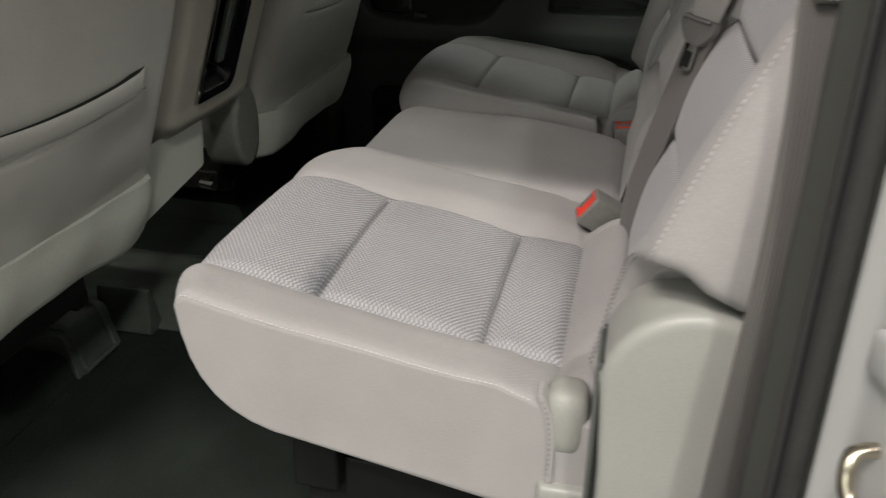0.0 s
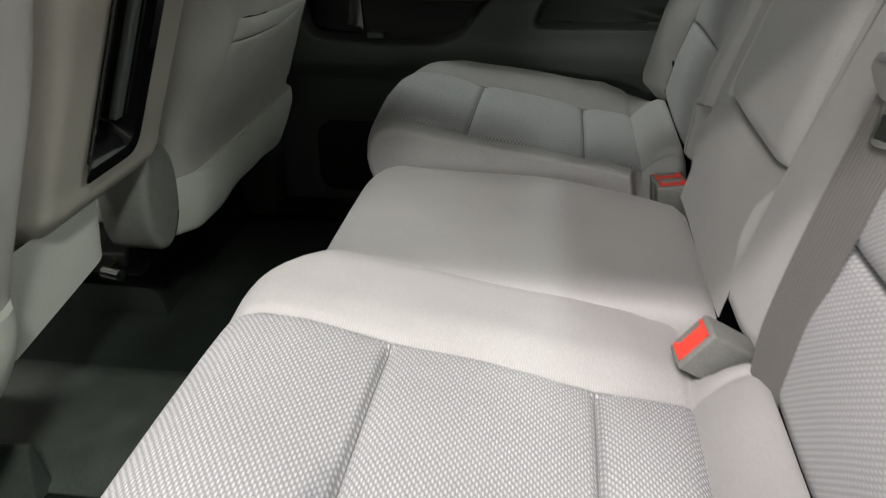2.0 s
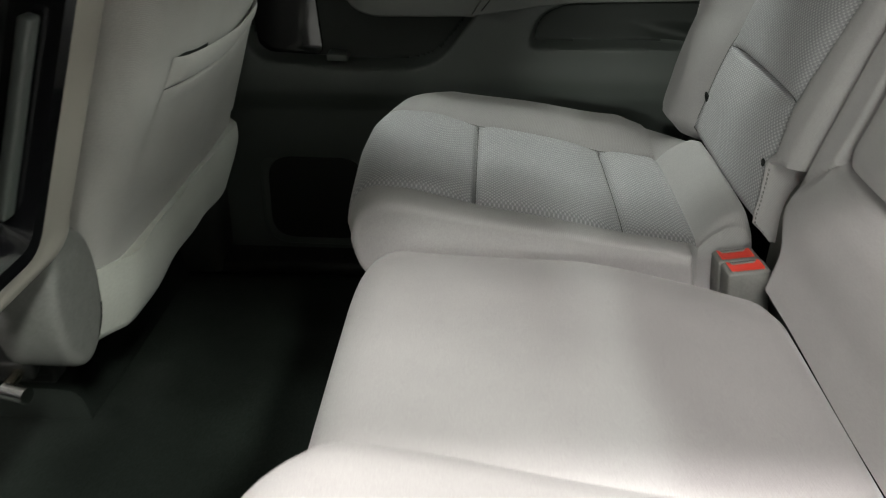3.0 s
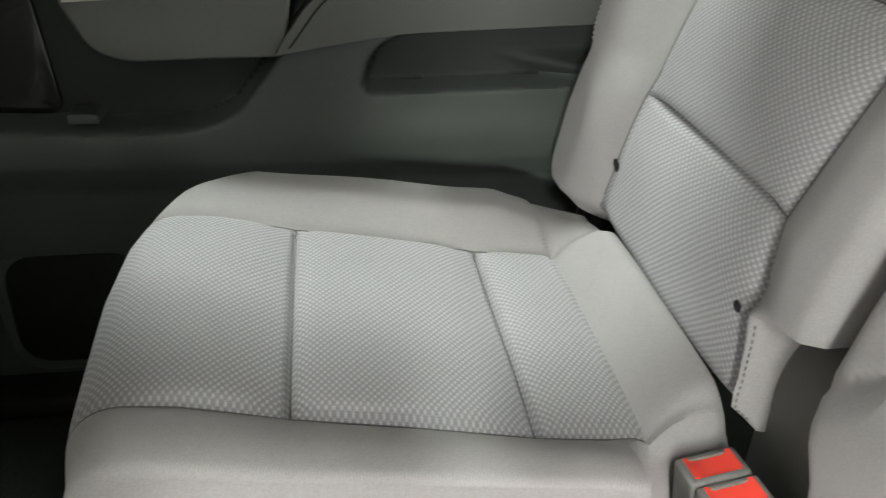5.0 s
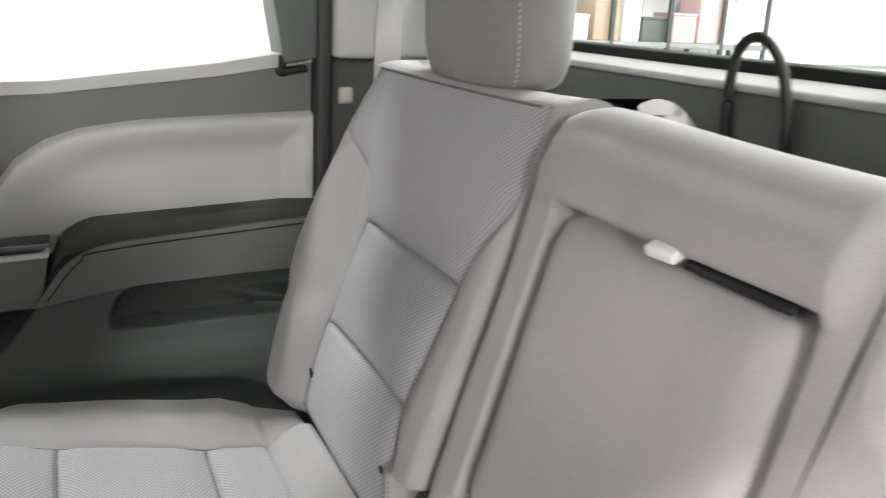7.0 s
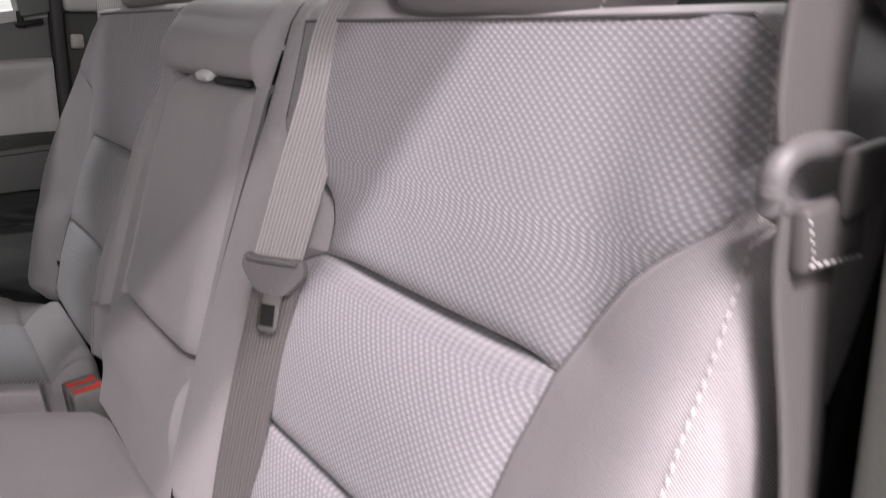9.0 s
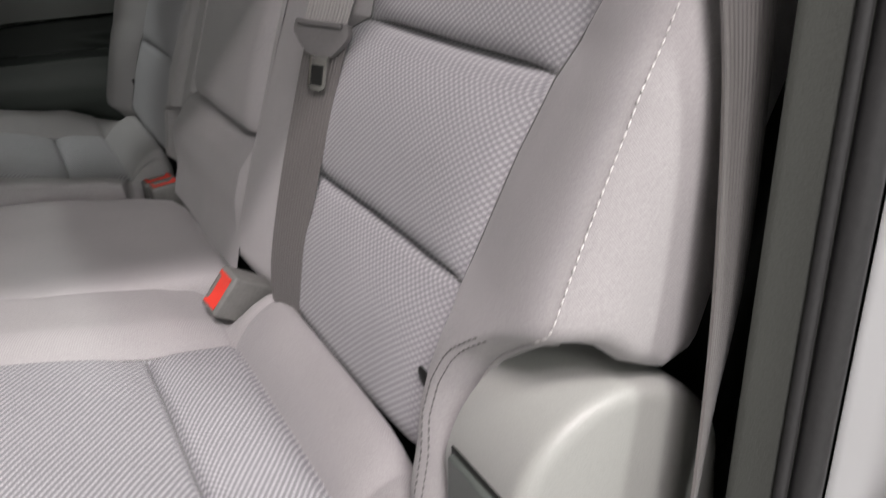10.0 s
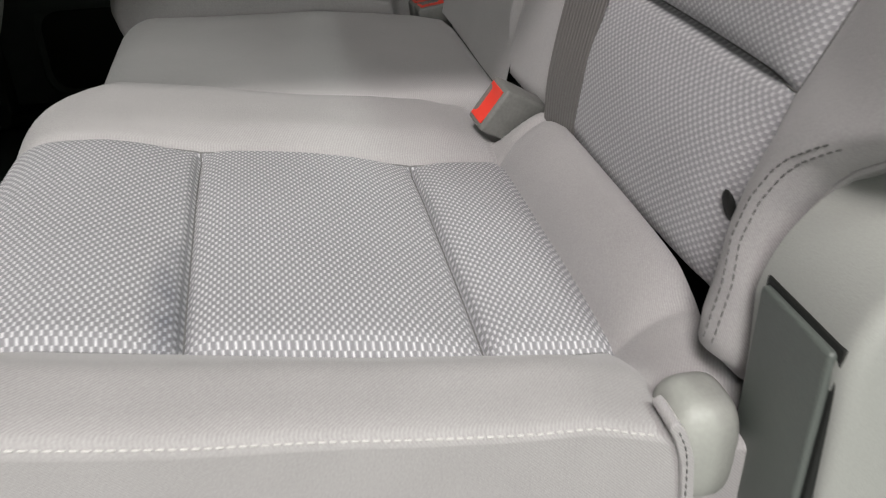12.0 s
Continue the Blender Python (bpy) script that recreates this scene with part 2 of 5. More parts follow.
HEADLINER = material("headliner_cloth", (0.45, 0.44, 0.42), 0.9, grain=0.06, bump=0.2)
STEEL_GREY = material("grey_steel", (0.32, 0.33, 0.33), 0.45, 0.6, mottle=0.08)
STEEL_DARK = material("dark_steel", (0.07, 0.075, 0.075), 0.45, 0.3, mottle=0.1)
BOX_TAN = material("tan_card", (0.42, 0.33, 0.24), 0.8, mottle=0.05)
BOX_PINK = material("pink_card", (0.6, 0.42, 0.42), 0.7, mottle=0.05)
BOX_TEAL = material("teal_card", (0.35, 0.42, 0.46), 0.7, mottle=0.05)
LABEL_WHITE = material("white_strap", (0.72, 0.72, 0.7), 0.6, mottle=0.04)


def glass_material():
    m = bpy.data.materials.new("window_glass")
    m.use_nodes = True
    nt = m.node_tree
    nt.nodes.remove(nt.nodes["Principled BSDF"])
    tr, gl, mx = (nt.nodes.new("ShaderNodeBsdf" + k) for k in ("Transparent", "Glossy")), None, nt.nodes.new("ShaderNodeMixShader")
    tr, gl = tuple(tr)
    tr.inputs[0].default_value = (0.95, 0.97, 0.96, 1)
    gl.inputs["Roughness"].default_value = 0.02
    mx.inputs[0].default_value = 0.045
    nt.links.new(tr.outputs[0], mx.inputs[1])
    nt.links.new(gl.outputs[0], mx.inputs[2])
    nt.links.new(mx.outputs[0], nt.nodes["Material Output"].inputs[0])
    return m


GLASS = glass_material()

# ---------------------------------------------------------------- mesh helpers


def thing(name, place, label, category, group="", kind=""):
    ob = new(name)
    ob.empty_display_size = 0.05
    ob.location = place
    return tagged(ob, label, category, group, kind)


def mesh_of(name, verts, faces, mat, smooth=True, uvs=None):
    me = bpy.data.meshes.new(name)
    me.from_pydata([tuple(v) for v in verts], [], faces)
    if uvs is not None:
        layer = me.uv_layers.new(name="UVMap")
        idx = np.empty(len(me.loops), dtype=np.int32)
        me.loops.foreach_get("vertex_index", idx)
        layer.data.foreach_set("uv", np.asarray(uvs, dtype=np.float32)[idx].ravel())
    if mat:
        me.materials.append(mat)
    me.polygons.foreach_set("use_smooth", [smooth] * len(me.polygons))
    me.update()
    return me


def hang(ob, parent):
    ob.parent = parent
    if parent is not None and parent.type == "EMPTY":
        ob.matrix_parent_inverse = Matrix.Translation(-parent.location)
    return ob


def part(name, shape, mat, parent=None, label="", smooth=True):
    """Links a bmesh, or a ready mesh, as one mesh object under a thing or a part."""
    if isinstance(shape, bmesh.types.BMesh):
        me = bpy.data.meshes.new(name)
        bmesh.ops.recalc_face_normals(shape, faces=shape.faces)
        shape.to_mesh(me)
        shape.free()
        me.materials.append(mat)
        me.polygons.foreach_set("use_smooth", [smooth] * len(me.polygons))
        shape = me
    ob = hang(new(name, shape), parent)
    if smooth and shape.materials:
        shape.set_sharp_from_angle(angle=radians(42))
    return tagged(ob, label)


def sheet(name, P, mat, parent, label="", mask=None, uv=None, wrap=False, sharp=True):
    """A part from a grid of points (rows, columns, 3); mask picks its faces, wrap closes the columns."""
    nu, nv = P.shape[:2]
    used, faces, verts, uvs = {}, [], [], []

    def vid(i, j):
        j = j % nv
        if (i, j) not in used:
            used[i, j] = len(verts)
            verts.append(P[i, j])
            uvs.append(uv[i, j] if uv is not None else (0, 0))
        return used[i, j]

    for i in range(nu - 1):
        for j in range(nv if wrap else nv - 1):
            if mask is None or mask[i, j]:
                faces.append((vid(i, j), vid(i, j + 1), vid(i + 1, j + 1), vid(i + 1, j)))
    me = mesh_of(name, verts, faces, mat, True, uvs if uv is not None else None)
    ob = hang(new(name, me), parent)
    if sharp:
        me.set_sharp_from_angle(angle=radians(60))
    return tagged(ob, label)


def block(size, m, bevel=0.004, seg=3):
    """A bmesh box of that size with rounded edges, at the pose m."""
    bm = bmesh.new()
    bmesh.ops.create_cube(bm, size=1.0, matrix=Matrix.Diagonal((*size, 1)))
    if bevel:
        bmesh.ops.bevel(bm, geom=bm.edges[:], offset=bevel, segments=seg, profile=0.5, affect="EDGES")
    bmesh.ops.transform(bm, matrix=m, verts=bm.verts)
    return bm


def span(a, b, bevel=0.004, seg=3):
    """A rounded box between two corners."""
    size = [abs(q - p) for p, q in zip(a, b)]
    return block(size, Matrix.Translation([(p + q) / 2 for p, q in zip(a, b)]), bevel, seg)


def rounded(pts, radius, n=6):
    """A closed outline with its corners rounded; radius is one number or one for each corner."""
    out = []
    for i, p in enumerate(pts):
        r = radius[i] if isinstance(radius, (list, tuple)) else radius
        p, a, b = Vector(p), Vector(pts[i - 1]), Vector(pts[(i + 1) % len(pts)])
        if r <= 0:
            out.append(p)
            continue
        da, db = (a - p), (b - p)
        cut = min(r, da.length * 0.48, db.length * 0.48)
        s, e = p + da.normalized() * cut, p + db.normalized() * cut
        for k in range(n + 1):
            t = k / n
            out.append((1 - t) ** 2 * s + 2 * t * (1 - t) * p + t * t * e)
    return out


def slab(outline, axis, d0, d1, bevel=0.004, seg=3):
    """A bmesh plate: an outline in the plane across axis, from depth d0 (bevelled face) to d1."""

    def lift(p, d):
        return {"x": (d, p[0], p[1]), "y": (p[0], d, p[1]), "z": (p[0], p[1], d)}[axis]

    bm = bmesh.new()
    top = [bm.verts.new(lift(p, d0)) for p in outline]
    low = [bm.verts.new(lift(p, d1)) for p in outline]
    n = len(outline)
    face = bm.faces.new(top)
    bm.faces.new(low[::-1])
    for i in range(n):
        bm.faces.new((top[i], low[i], low[(i + 1) % n], top[(i + 1) % n]))
    if bevel:
        bmesh.ops.recalc_face_normals(bm, faces=bm.faces)
        bmesh.ops.bevel(bm, geom=list(face.edges), offset=bevel, segments=seg, profile=0.6, affect="EDGES", clamp_overlap=True)
    bmesh.ops.triangulate(bm, faces=[f for f in bm.faces if len(f.verts) > 4])
    return bm


def tube(points, radius, sides=10, closed=False):
    """A bmesh tube along points."""
    bm = bmesh.new()
    pts, rings = [Vector(p) for p in points], []
    for i, p in enumerate(pts):
        a, b = (pts[i - 1], pts[(i + 1) % len(pts)]) if closed else (pts[max(i - 1, 0)], pts[min(i + 1, len(pts) - 1)])
        q = (b - a).to_track_quat("Z", "Y")
        rings.append([bm.verts.new(p + q @ Vector((radius * math.cos(2 * math.pi * k / sides), radius * math.sin(2 * math.pi * k / sides), 0))) for k in range(sides)])
    for i in range(len(rings) if closed else len(rings) - 1):
        r, s = rings[i], rings[(i + 1) % len(rings)]
        for k in range(sides):
            bm.faces.new((r[k], r[(k + 1) % sides], s[(k + 1) % sides], s[k]))
    if not closed:
        bm.faces.new(rings[0][::-1])
        bm.faces.new(rings[-1])
    return bm


def curve_through(pts, n=8):
    """Points on a smooth curve through the given ones."""
    p = [Vector(q) for q in pts]
    p = [2 * p[0] - p[1], *p, 2 * p[-1] - p[-2]]
    out = []
    for i in range(1, len(p) - 2):
        for k in range(n):
            t = k / n
            out.append(0.5 * (2 * p[i] + (p[i + 1] - p[i - 1]) * t + (2 * p[i - 1] - 5 * p[i] + 4 * p[i + 1] - p[i + 2]) * t * t + (3 * p[i] - p[i - 1] - 3 * p[i + 1] + p[i + 2]) * t**3))
    return [*out, p[-2]]


def ribbon(name, points, sides, width, mat, parent, label="", thick=0.0014):
    """Webbing along points; sides gives the direction across it at each point."""
    path = curve_through(points, 10)
    across = curve_through(sides, 10)
    P, U, run = [], [], 0.0
    for i, (p, s) in enumerate(zip(path, across)):
        s = Vector(s).normalized()
        d = (path[min(i + 1, len(path) - 1)] - path[max(i - 1, 0)]).normalized()
        nrm = s.cross(d).normalized() * thick
        run += (p - path[i - 1]).length if i else 0
        ring, ruv = [], []
        for k in range(9):
            f = k / 8 - 0.5
            ring.append(p + s * width * f + nrm * (1 - abs(f) ** 6 * 20))
            ruv.append((f * width, run))
        for k in range(9):
            f = 0.5 - k / 8
            ring.append(p + s * width * f - nrm * (1 - abs(f) ** 6 * 20))
            ruv.append((f * width, run))
        P.append(ring)
        U.append(ruv)
    return sheet(name, np.array(P, float), mat, parent, label, uv=np.array(U, float), wrap=True)


def stitches(name, points, mat, parent, length=0.0045, gap=0.0018, width=0.0011, lift=(0, 0, 0), label=""):
    """A row of sewing stitches along points, joined into one mesh."""
    path = [Vector(p) + Vector(lift) for p in points]
    verts, faces, at = [], [], 0.0
    runs = [0.0]
    for a, b in zip(path, path[1:]):
        runs.append(runs[-1] + (b - a).length)

    def where(s):
        k = max(0, min(len(path) - 2, int(np.searchsorted(runs, s)) - 1))
        f = (s - runs[k]) / max(runs[k + 1] - runs[k], 1e-9)
        return path[k].lerp(path[k + 1], f)

    while at + length < runs[-1]:
        a, b = where(at), where(at + length)
        d = (b - a).normalized()
        s = d.orthogonal().normalized()
        t = d.cross(s)
        k0 = len(verts)
        for p, r in ((a, 0.45), (a.lerp(b, 0.25), 1.0), (a.lerp(b, 0.75), 1.0), (b, 0.45)):
            for k in range(6):
                c = 2 * math.pi * k / 6
                verts.append(p + (s * math.cos(c) + t * math.sin(c)) * width * r)
        for q in range(3):
            for k in range(6):
                faces.append((k0 + q * 6 + k, k0 + q * 6 + (k + 1) % 6, k0 + q * 6 + 6 + (k + 1) % 6, k0 + q * 6 + 6 + k))
        at += length + gap
    return tagged(hang(new(name, mesh_of(name, verts, faces, mat)), parent), label, kind="stuff")


def outline_gap(pts, x, z):
    """Signed distance from the points x, z to a closed outline, negative inside."""
    best, inside = np.full(np.shape(x), 9.0), np.zeros(np.shape(x), bool)
    for (ax, az), (bx, bz) in zip(pts, [*pts[1:], pts[0]]):
        dx, dz = bx - ax, bz - az
        t = np.clip(((x - ax) * dx + (z - az) * dz) / (dx * dx + dz * dz + 1e-12), 0, 1)
        best = np.minimum(best, np.hypot(x - ax - t * dx, z - az - t * dz))
        if az != bz:
            inside ^= ((az > z) != (bz > z)) & (x < (bx - ax) * (z - az) / (bz - az) + ax)
    return np.where(inside, -best, best)


def lin(x, xs, ys):
    return np.interp(x, xs, ys)


def bell(d, w):
    return np.exp(-((d / w) ** 2))


def gather(n, ends="both"):
    """n steps from 0 to 1, crowded towards the ends (or the last end), for crisp creases."""
    s = np.linspace(0, 1, n)
    return s - 0.135 * np.sin(2 * math.pi * s) if ends == "both" else s + 0.27 * np.sin(math.pi * s)


def ease(x, a, b):
    t = np.clip((x - a) / (b - a), 0, 1)
    return t * t * (3 - 2 * t)

# ---------------------------------------------------------------- rear bench: cushions
WIDE = 1.50  # the backrests are mirror images about y = WIDE / 2
FAR = 1.468  # and the outer cushions about y = FAR / 2
Y_IN, Y_OUT = 0.108, 0.417  # long sides of the woven panel
SEAM_A, SEAM_B, PANEL_END = 0.18, 0.372, 0.462  # cross seams of the woven panel
N_A, N_B, N_C = 26, 32, 18


def insert_z(x):
    return lin(x, (-0.02, 0.05, 0.10, 0.18, 0.30, 0.372, 0.43, 0.47), (0.460, 0.461, 0.456, 0.439, 0.414, 0.402, 0.394, 0.392))


def bolster(y):
    """0 on the woven panel, 1 on the ridges beside it."""
    return ease(-y, -Y_IN - 0.006, -0.055) + ease(y, Y_OUT - 0.004, 0.462) - 0.25 * ease(y, 0.5, 0.562)


def cushion_top(x, y, proud=0.0):
    z = insert_z(x)
    b = bolster(y)
    z = z + b * lin(x, (0.0, 0.1, 0.30, 0.41, 0.455), (0.003, 0.010, 0.028, 0.031, 0.017)) * np.where(y > 0.3, 0.58, 1.0)
    z = z + proud * ease(-y, -Y_IN - 0.006, -0.055) * lin(x, (0.0, 0.06, 0.1, 0.2, 0.30, 0.41), (0.030, 0.024, 0.015, 0.006, 0.001, 0.0))
    inside = ease(y, Y_IN - 0.002, Y_IN + 0.012) * ease(-y, -Y_OUT - 0.002, -Y_OUT + 0.012)
    for s in (SEAM_A, SEAM_B):
        wide = 0.010 + 0.012 * ease(s - x, -0.002, 0.03)
        z = z - inside * (0.0085 * bell(x - s, 0.0032) + 0.006 * bell(x - s, wide * 1.3))
    for lo, hi, h in ((0.06, SEAM_A, 0.003), (SEAM_A, SEAM_B, 0.006), (SEAM_B, PANEL_END, 0.004)):
        t = np.clip((x - lo) / (hi - lo), 0, 1)
        z = z + inside * h * (1 - (2 * t - 1) ** 2)
    mid = (y - (Y_IN + Y_OUT) / 2) / ((Y_OUT - Y_IN) / 2)
    z = z + inside * 0.005 * (1 - np.clip(mid, -1, 1) ** 4)
    z = z - 0.005 * (bell(y - Y_IN, 0.006) + bell(y - Y_OUT, 0.006)) * ease(-x, -0.475, -0.45)
    z = z - 0.006 * bell(x - PANEL_END, 0.006)
    z = z + 0.0012 * math.sin(31 * x + 5 * y) * math.sin(23 * y + 4 * x)
    return z


def cushion_section(y, front, proud):
    """The outline of the cushion at y, as rows of x, z, and how many points lead to the top."""
    pts = []
    for x in np.linspace(0.46, front + 0.13, 8):
        pts.append((x, 0.264 + 0.19 * (0.46 - x)))
    rx = 0.045 if not proud else lin(y, (0.0, 0.02, 0.09), (0.014, 0.028, 0.050))
    rz = rx * 1.15
    rise = cushion_top(front + rx, y, proud)
    a, b, c = Vector(pts[-1]), Vector((front + 0.004, pts[-1][1] + 0.014)), Vector((front + 0.0015, rise - rz))
    for t in np.linspace(0, 1, 9)[1:]:
        pts.append(tuple((1 - t) ** 2 * a + 2 * t * (1 - t) * b + t * t * c))
    pts.pop()
    for a in np.linspace(0, 90, 10):
        c = math.cos(radians(a))
        pts.append((front + rx * (1 - c**0.9), rise - rz * (1 - math.sin(radians(a)) ** 0.9)))
    lead = len(pts)
    return pts, lead, front + rx + 0.008


def cushion_grid(flip, ENDY):
    ys = {*np.round(np.linspace(0.022, ENDY - 0.022, 56), 4)}
    for k in (Y_IN, Y_OUT):
        ys = {y for y in ys if abs(y - k) > 0.0165} | {round(k + d, 4) for d in (-0.014, -0.008, -0.004, -0.0015, 0, 0.0015, 0.004, 0.008, 0.014)}
    ys = sorted(ys)
    stations = [(0.0, 0.011)]
    r = 0.011
    stations += [(r * (1 - math.cos(radians(a))), r * (1 - math.sin(radians(a)))) for a in (15, 32, 50, 70)]
    stations += [(y, 0.0) for y in ys]
    stations += [(ENDY - r * (1 - math.cos(radians(a))), r * (1 - math.sin(radians(a)))) for a in (70, 50, 32, 15)]
    stations += [(ENDY, 0.011)]
    rows, uvs, tops = [], [], None
    n_x = 58
    for y, inset in stations:
        front = lin(y, (0, 0.02, 0.05, 0.10, 0.16, 0.25, 0.42, 0.47), (0.100, 0.075, 0.045, 0.022, 0.013, 0.011, 0.019, 0.032)) if flip else lin(y, (0, 0.005, 0.012, 0.02, 0.04, 0.08, 0.12, 0.17), (0.062, 0.066, 0.065, 0.060, 0.047, 0.028, 0.016, 0.012)) + (0.055 if flip else 0.04) * max(0, 1 - (ENDY - y) / 0.09) ** 2.2
        pts, lead, begin = cushion_section(y, front, 0.0 if flip else 1.0)
        xs = np.r_[begin + (SEAM_A - begin) * gather(N_A, "last"), SEAM_A + (SEAM_B - SEAM_A) * gather(N_B)[1:], SEAM_B + (PANEL_END - SEAM_B) * gather(N_C)[1:]]
        pts = [*pts, *((x, cushion_top(x, y, 0.0 if flip else 1.0)) for x in xs)]
        last = cushion_top(PANEL_END, y)
        # the rear roll of plain cloth that rises to the backrest
        for f in np.linspace(0, 1, 13)[1:]:
            x = PANEL_END + f * 0.068
            pts.append((x, lin(f, (0, 0.1, 0.25, 0.45, 0.65, 0.85, 1.0), (last, last + 0.012, last + 0.025, last + 0.037, last + 0.044, last + 0.042, last + 0.014) if flip or y < 0.43 else tuple(last + q * (1 - ease(y, 0.43, 0.478)) - 0.012 * ease(y, 0.44, 0.478) for q in (0, 0.012, 0.025, 0.037, 0.044, 0.042, 0.014))) * (1 - ease(-y, -0.15, -0.015)) + (last - 0.02 * f) * ease(-y, -0.15, -0.015) - 0.03 * f * (ease(y, 0.405, 0.435) if flip else ease(y, 0.425, 0.455))))
        if flip:
            notch = ease(y, 0.424, 0.448)
            pts = [(x, z - notch * 0.085 * ease(x, 0.440, 0.456)) if z > 0.38 else (x, z) for x, z in pts]
        pts.append((0.535, 0.36 - 0.05 * (notch if flip else 0)))
        pts.append((0.515, 0.27))
        a = np.array(pts)
        cx, cz = 0.29, 0.375
        a[:, 0] = cx + (a[:, 0] - cx) * (1 - inset / 0.26)
        a[:, 1] = cz + (a[:, 1] - cz) * (1 - inset / 0.085)
        yy = FAR - y if flip else y
        rows.append([(x, yy, z) for x, z in a])
        uvs.append([(y, x - 0.7 * max(0, 0.43 - z) if x < 0.12 else x) for x, z in a])
        tops = lead
    return np.array(rows, float), np.array(uvs, float), stations, tops


def build_cushion(parent, flip, end):
    P, U, st, lead = cushion_grid(flip, end)
    nu, nv = P.shape[0] - 1, P.shape[1]
    yc = np.array([(st[i][0] + st[i + 1][0]) / 2 for i in range(nu)])
    on = (yc > Y_IN) & (yc < Y_OUT)
    start = lead - 8
    a, b, c = lead + N_A - 1, lead + N_A + N_B - 2, lead + N_A + N_B + N_C - 3
    col = np.arange(nv)
    masks = []
    for lo, hi in ((start, a), (a, b), (b, c)):
        masks.append(on[:, None] & ((col >= lo) & (col < hi))[None, :])
    cover = ~(masks[0] | masks[1] | masks[2])
    sheet("cover", P, CLOTH, parent, "", cover, wrap=True)
    for m in masks:
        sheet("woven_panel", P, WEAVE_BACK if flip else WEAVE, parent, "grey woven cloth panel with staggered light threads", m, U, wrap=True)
    rows = [q for q in range(len(st)) if Y_IN - 1e-6 <= st[q][0] <= Y_OUT + 1e-6]
    for k in (a, b):
        part("cross_seam", tube([P[q, k] + np.array((0, 0, 0.0004)) for q in rows], 0.0007, 6), THREAD_DARK, parent)
    for ring in (P[0], P[-1]):
        bm = bmesh.new()
        bm.faces.new([bm.verts.new(p) for p in ring])
        bmesh.ops.triangulate(bm, faces=bm.faces[:])
        part("side_panel", bm, CLOTH, parent, smooth=False)
    for k in (Y_IN, Y_OUT):
        i = min(range(len(st)), key=lambda q: abs(st[q][0] - k))
        part("seam", tube([p + np.array((0, 0, -0.0004)) for p in P[i, start:c]], 0.0011, 6), THREAD_DARK, parent)
    stitches("stitching", [p + np.array((0, 0.0006 if flip else -0.0006, 0.0)) for p in P[2, lead - 6:c - 4]], THREAD, parent, 0.0040, 0.0016, 0.0007, label="white edge stitching")


near_cushion = thing("seat_cushion", (0.25, 0.40, 0.30), "wide light grey cloth bench cushion with woven panels, white stitching", "seat cushion", "rear bench cushions")
build_cushion(near_cushion, False, 0.562)
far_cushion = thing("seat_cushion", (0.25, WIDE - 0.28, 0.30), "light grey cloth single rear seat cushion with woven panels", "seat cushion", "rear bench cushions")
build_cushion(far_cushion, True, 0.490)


def centre_section(parent):
    """The flat middle place of the bench, between the shaped ones."""
    y0, y1 = 0.548, 0.988
    ys = np.r_[[y0, y0, y0 + 0.003, y0 + 0.010, y0 + 0.022], np.linspace(y0 + 0.04, y1 - 0.04, 26), [y1 - 0.022, y1 - 0.010, y1 - 0.003, y1, y1]]
    ins = np.r_[[0.05, 0.020, 0.009, 0.003, 0.0005], np.zeros(26), [0.0005, 0.003, 0.009, 0.020, 0.05]]
    rows = []
    for y, i in zip(ys, ins):
        t = (y - y0) / (y1 - y0)
        crown = 0.004 * (1 - (2 * t - 1) ** 2)
        front = 0.050
        pts = [(x, 0.30) for x in np.linspace(0.50, front + 0.05, 6)]
        pts += [(front + 0.008, 0.335), (front, 0.37)]
        top = 0.436
        for a in np.linspace(0, 90, 8)[1:]:
            pts.append((front + 0.05 * (1 - math.cos(radians(a))), top - 0.05 * (1 - math.sin(radians(a))) + crown))
        for x in np.linspace(front + 0.06, 0.49, 26):
            pts.append((x, lin(x, (0.1, 0.3, 0.45, 0.49), (top, 0.428, 0.418, 0.410)) + crown + 0.0012 * math.sin(17 * x + 9 * y)))
        pts += [(0.505, 0.40), (0.51, 0.36)]
        a = np.array(pts)
        a[:, 0] = 0.28 + (a[:, 0] - 0.28) * (1 - i / 0.23)
        a[:, 1] = 0.37 + (a[:, 1] - 0.37) * (1 - i / 0.07)
        if y > 0.84:
            a[:, 1] = a[:, 1] - np.where(a[:, 1] > 0.36, 0.036 * ((y - 0.84) / (y1 - 0.84)) ** 1.7, 0)
        pull = np.where(a[:, 0] > 0.30, 0.042 * ease(a[:, 0], 0.30, 0.50), 0) * ease(y, 0.75, y1)
        rows.append([(x, y - k, z) for (x, z), k in zip(a, pull)])
    sheet("centre_section", np.array(rows, float), CLOTH, parent, "flat plain cloth middle place", wrap=True)


centre_section(near_cushion)

def corner_patch(parent, a, b, mat, label):
    """A vinyl patch that closes a rear corner of a cushion."""
    bm = bmesh.new()
    bmesh.ops.create_uvsphere(bm, u_segments=24, v_segments=16, radius=1.0)
    half, mid = (Vector(b) - Vector(a)) / 2, (Vector(b) + Vector(a)) / 2
    for v in bm.verts:
        v.co = mid + Vector(math.copysign(abs(c) ** 0.62, c) * h for c, h in zip(v.co, half))
    part("corner_patch", bm, mat, parent, label)


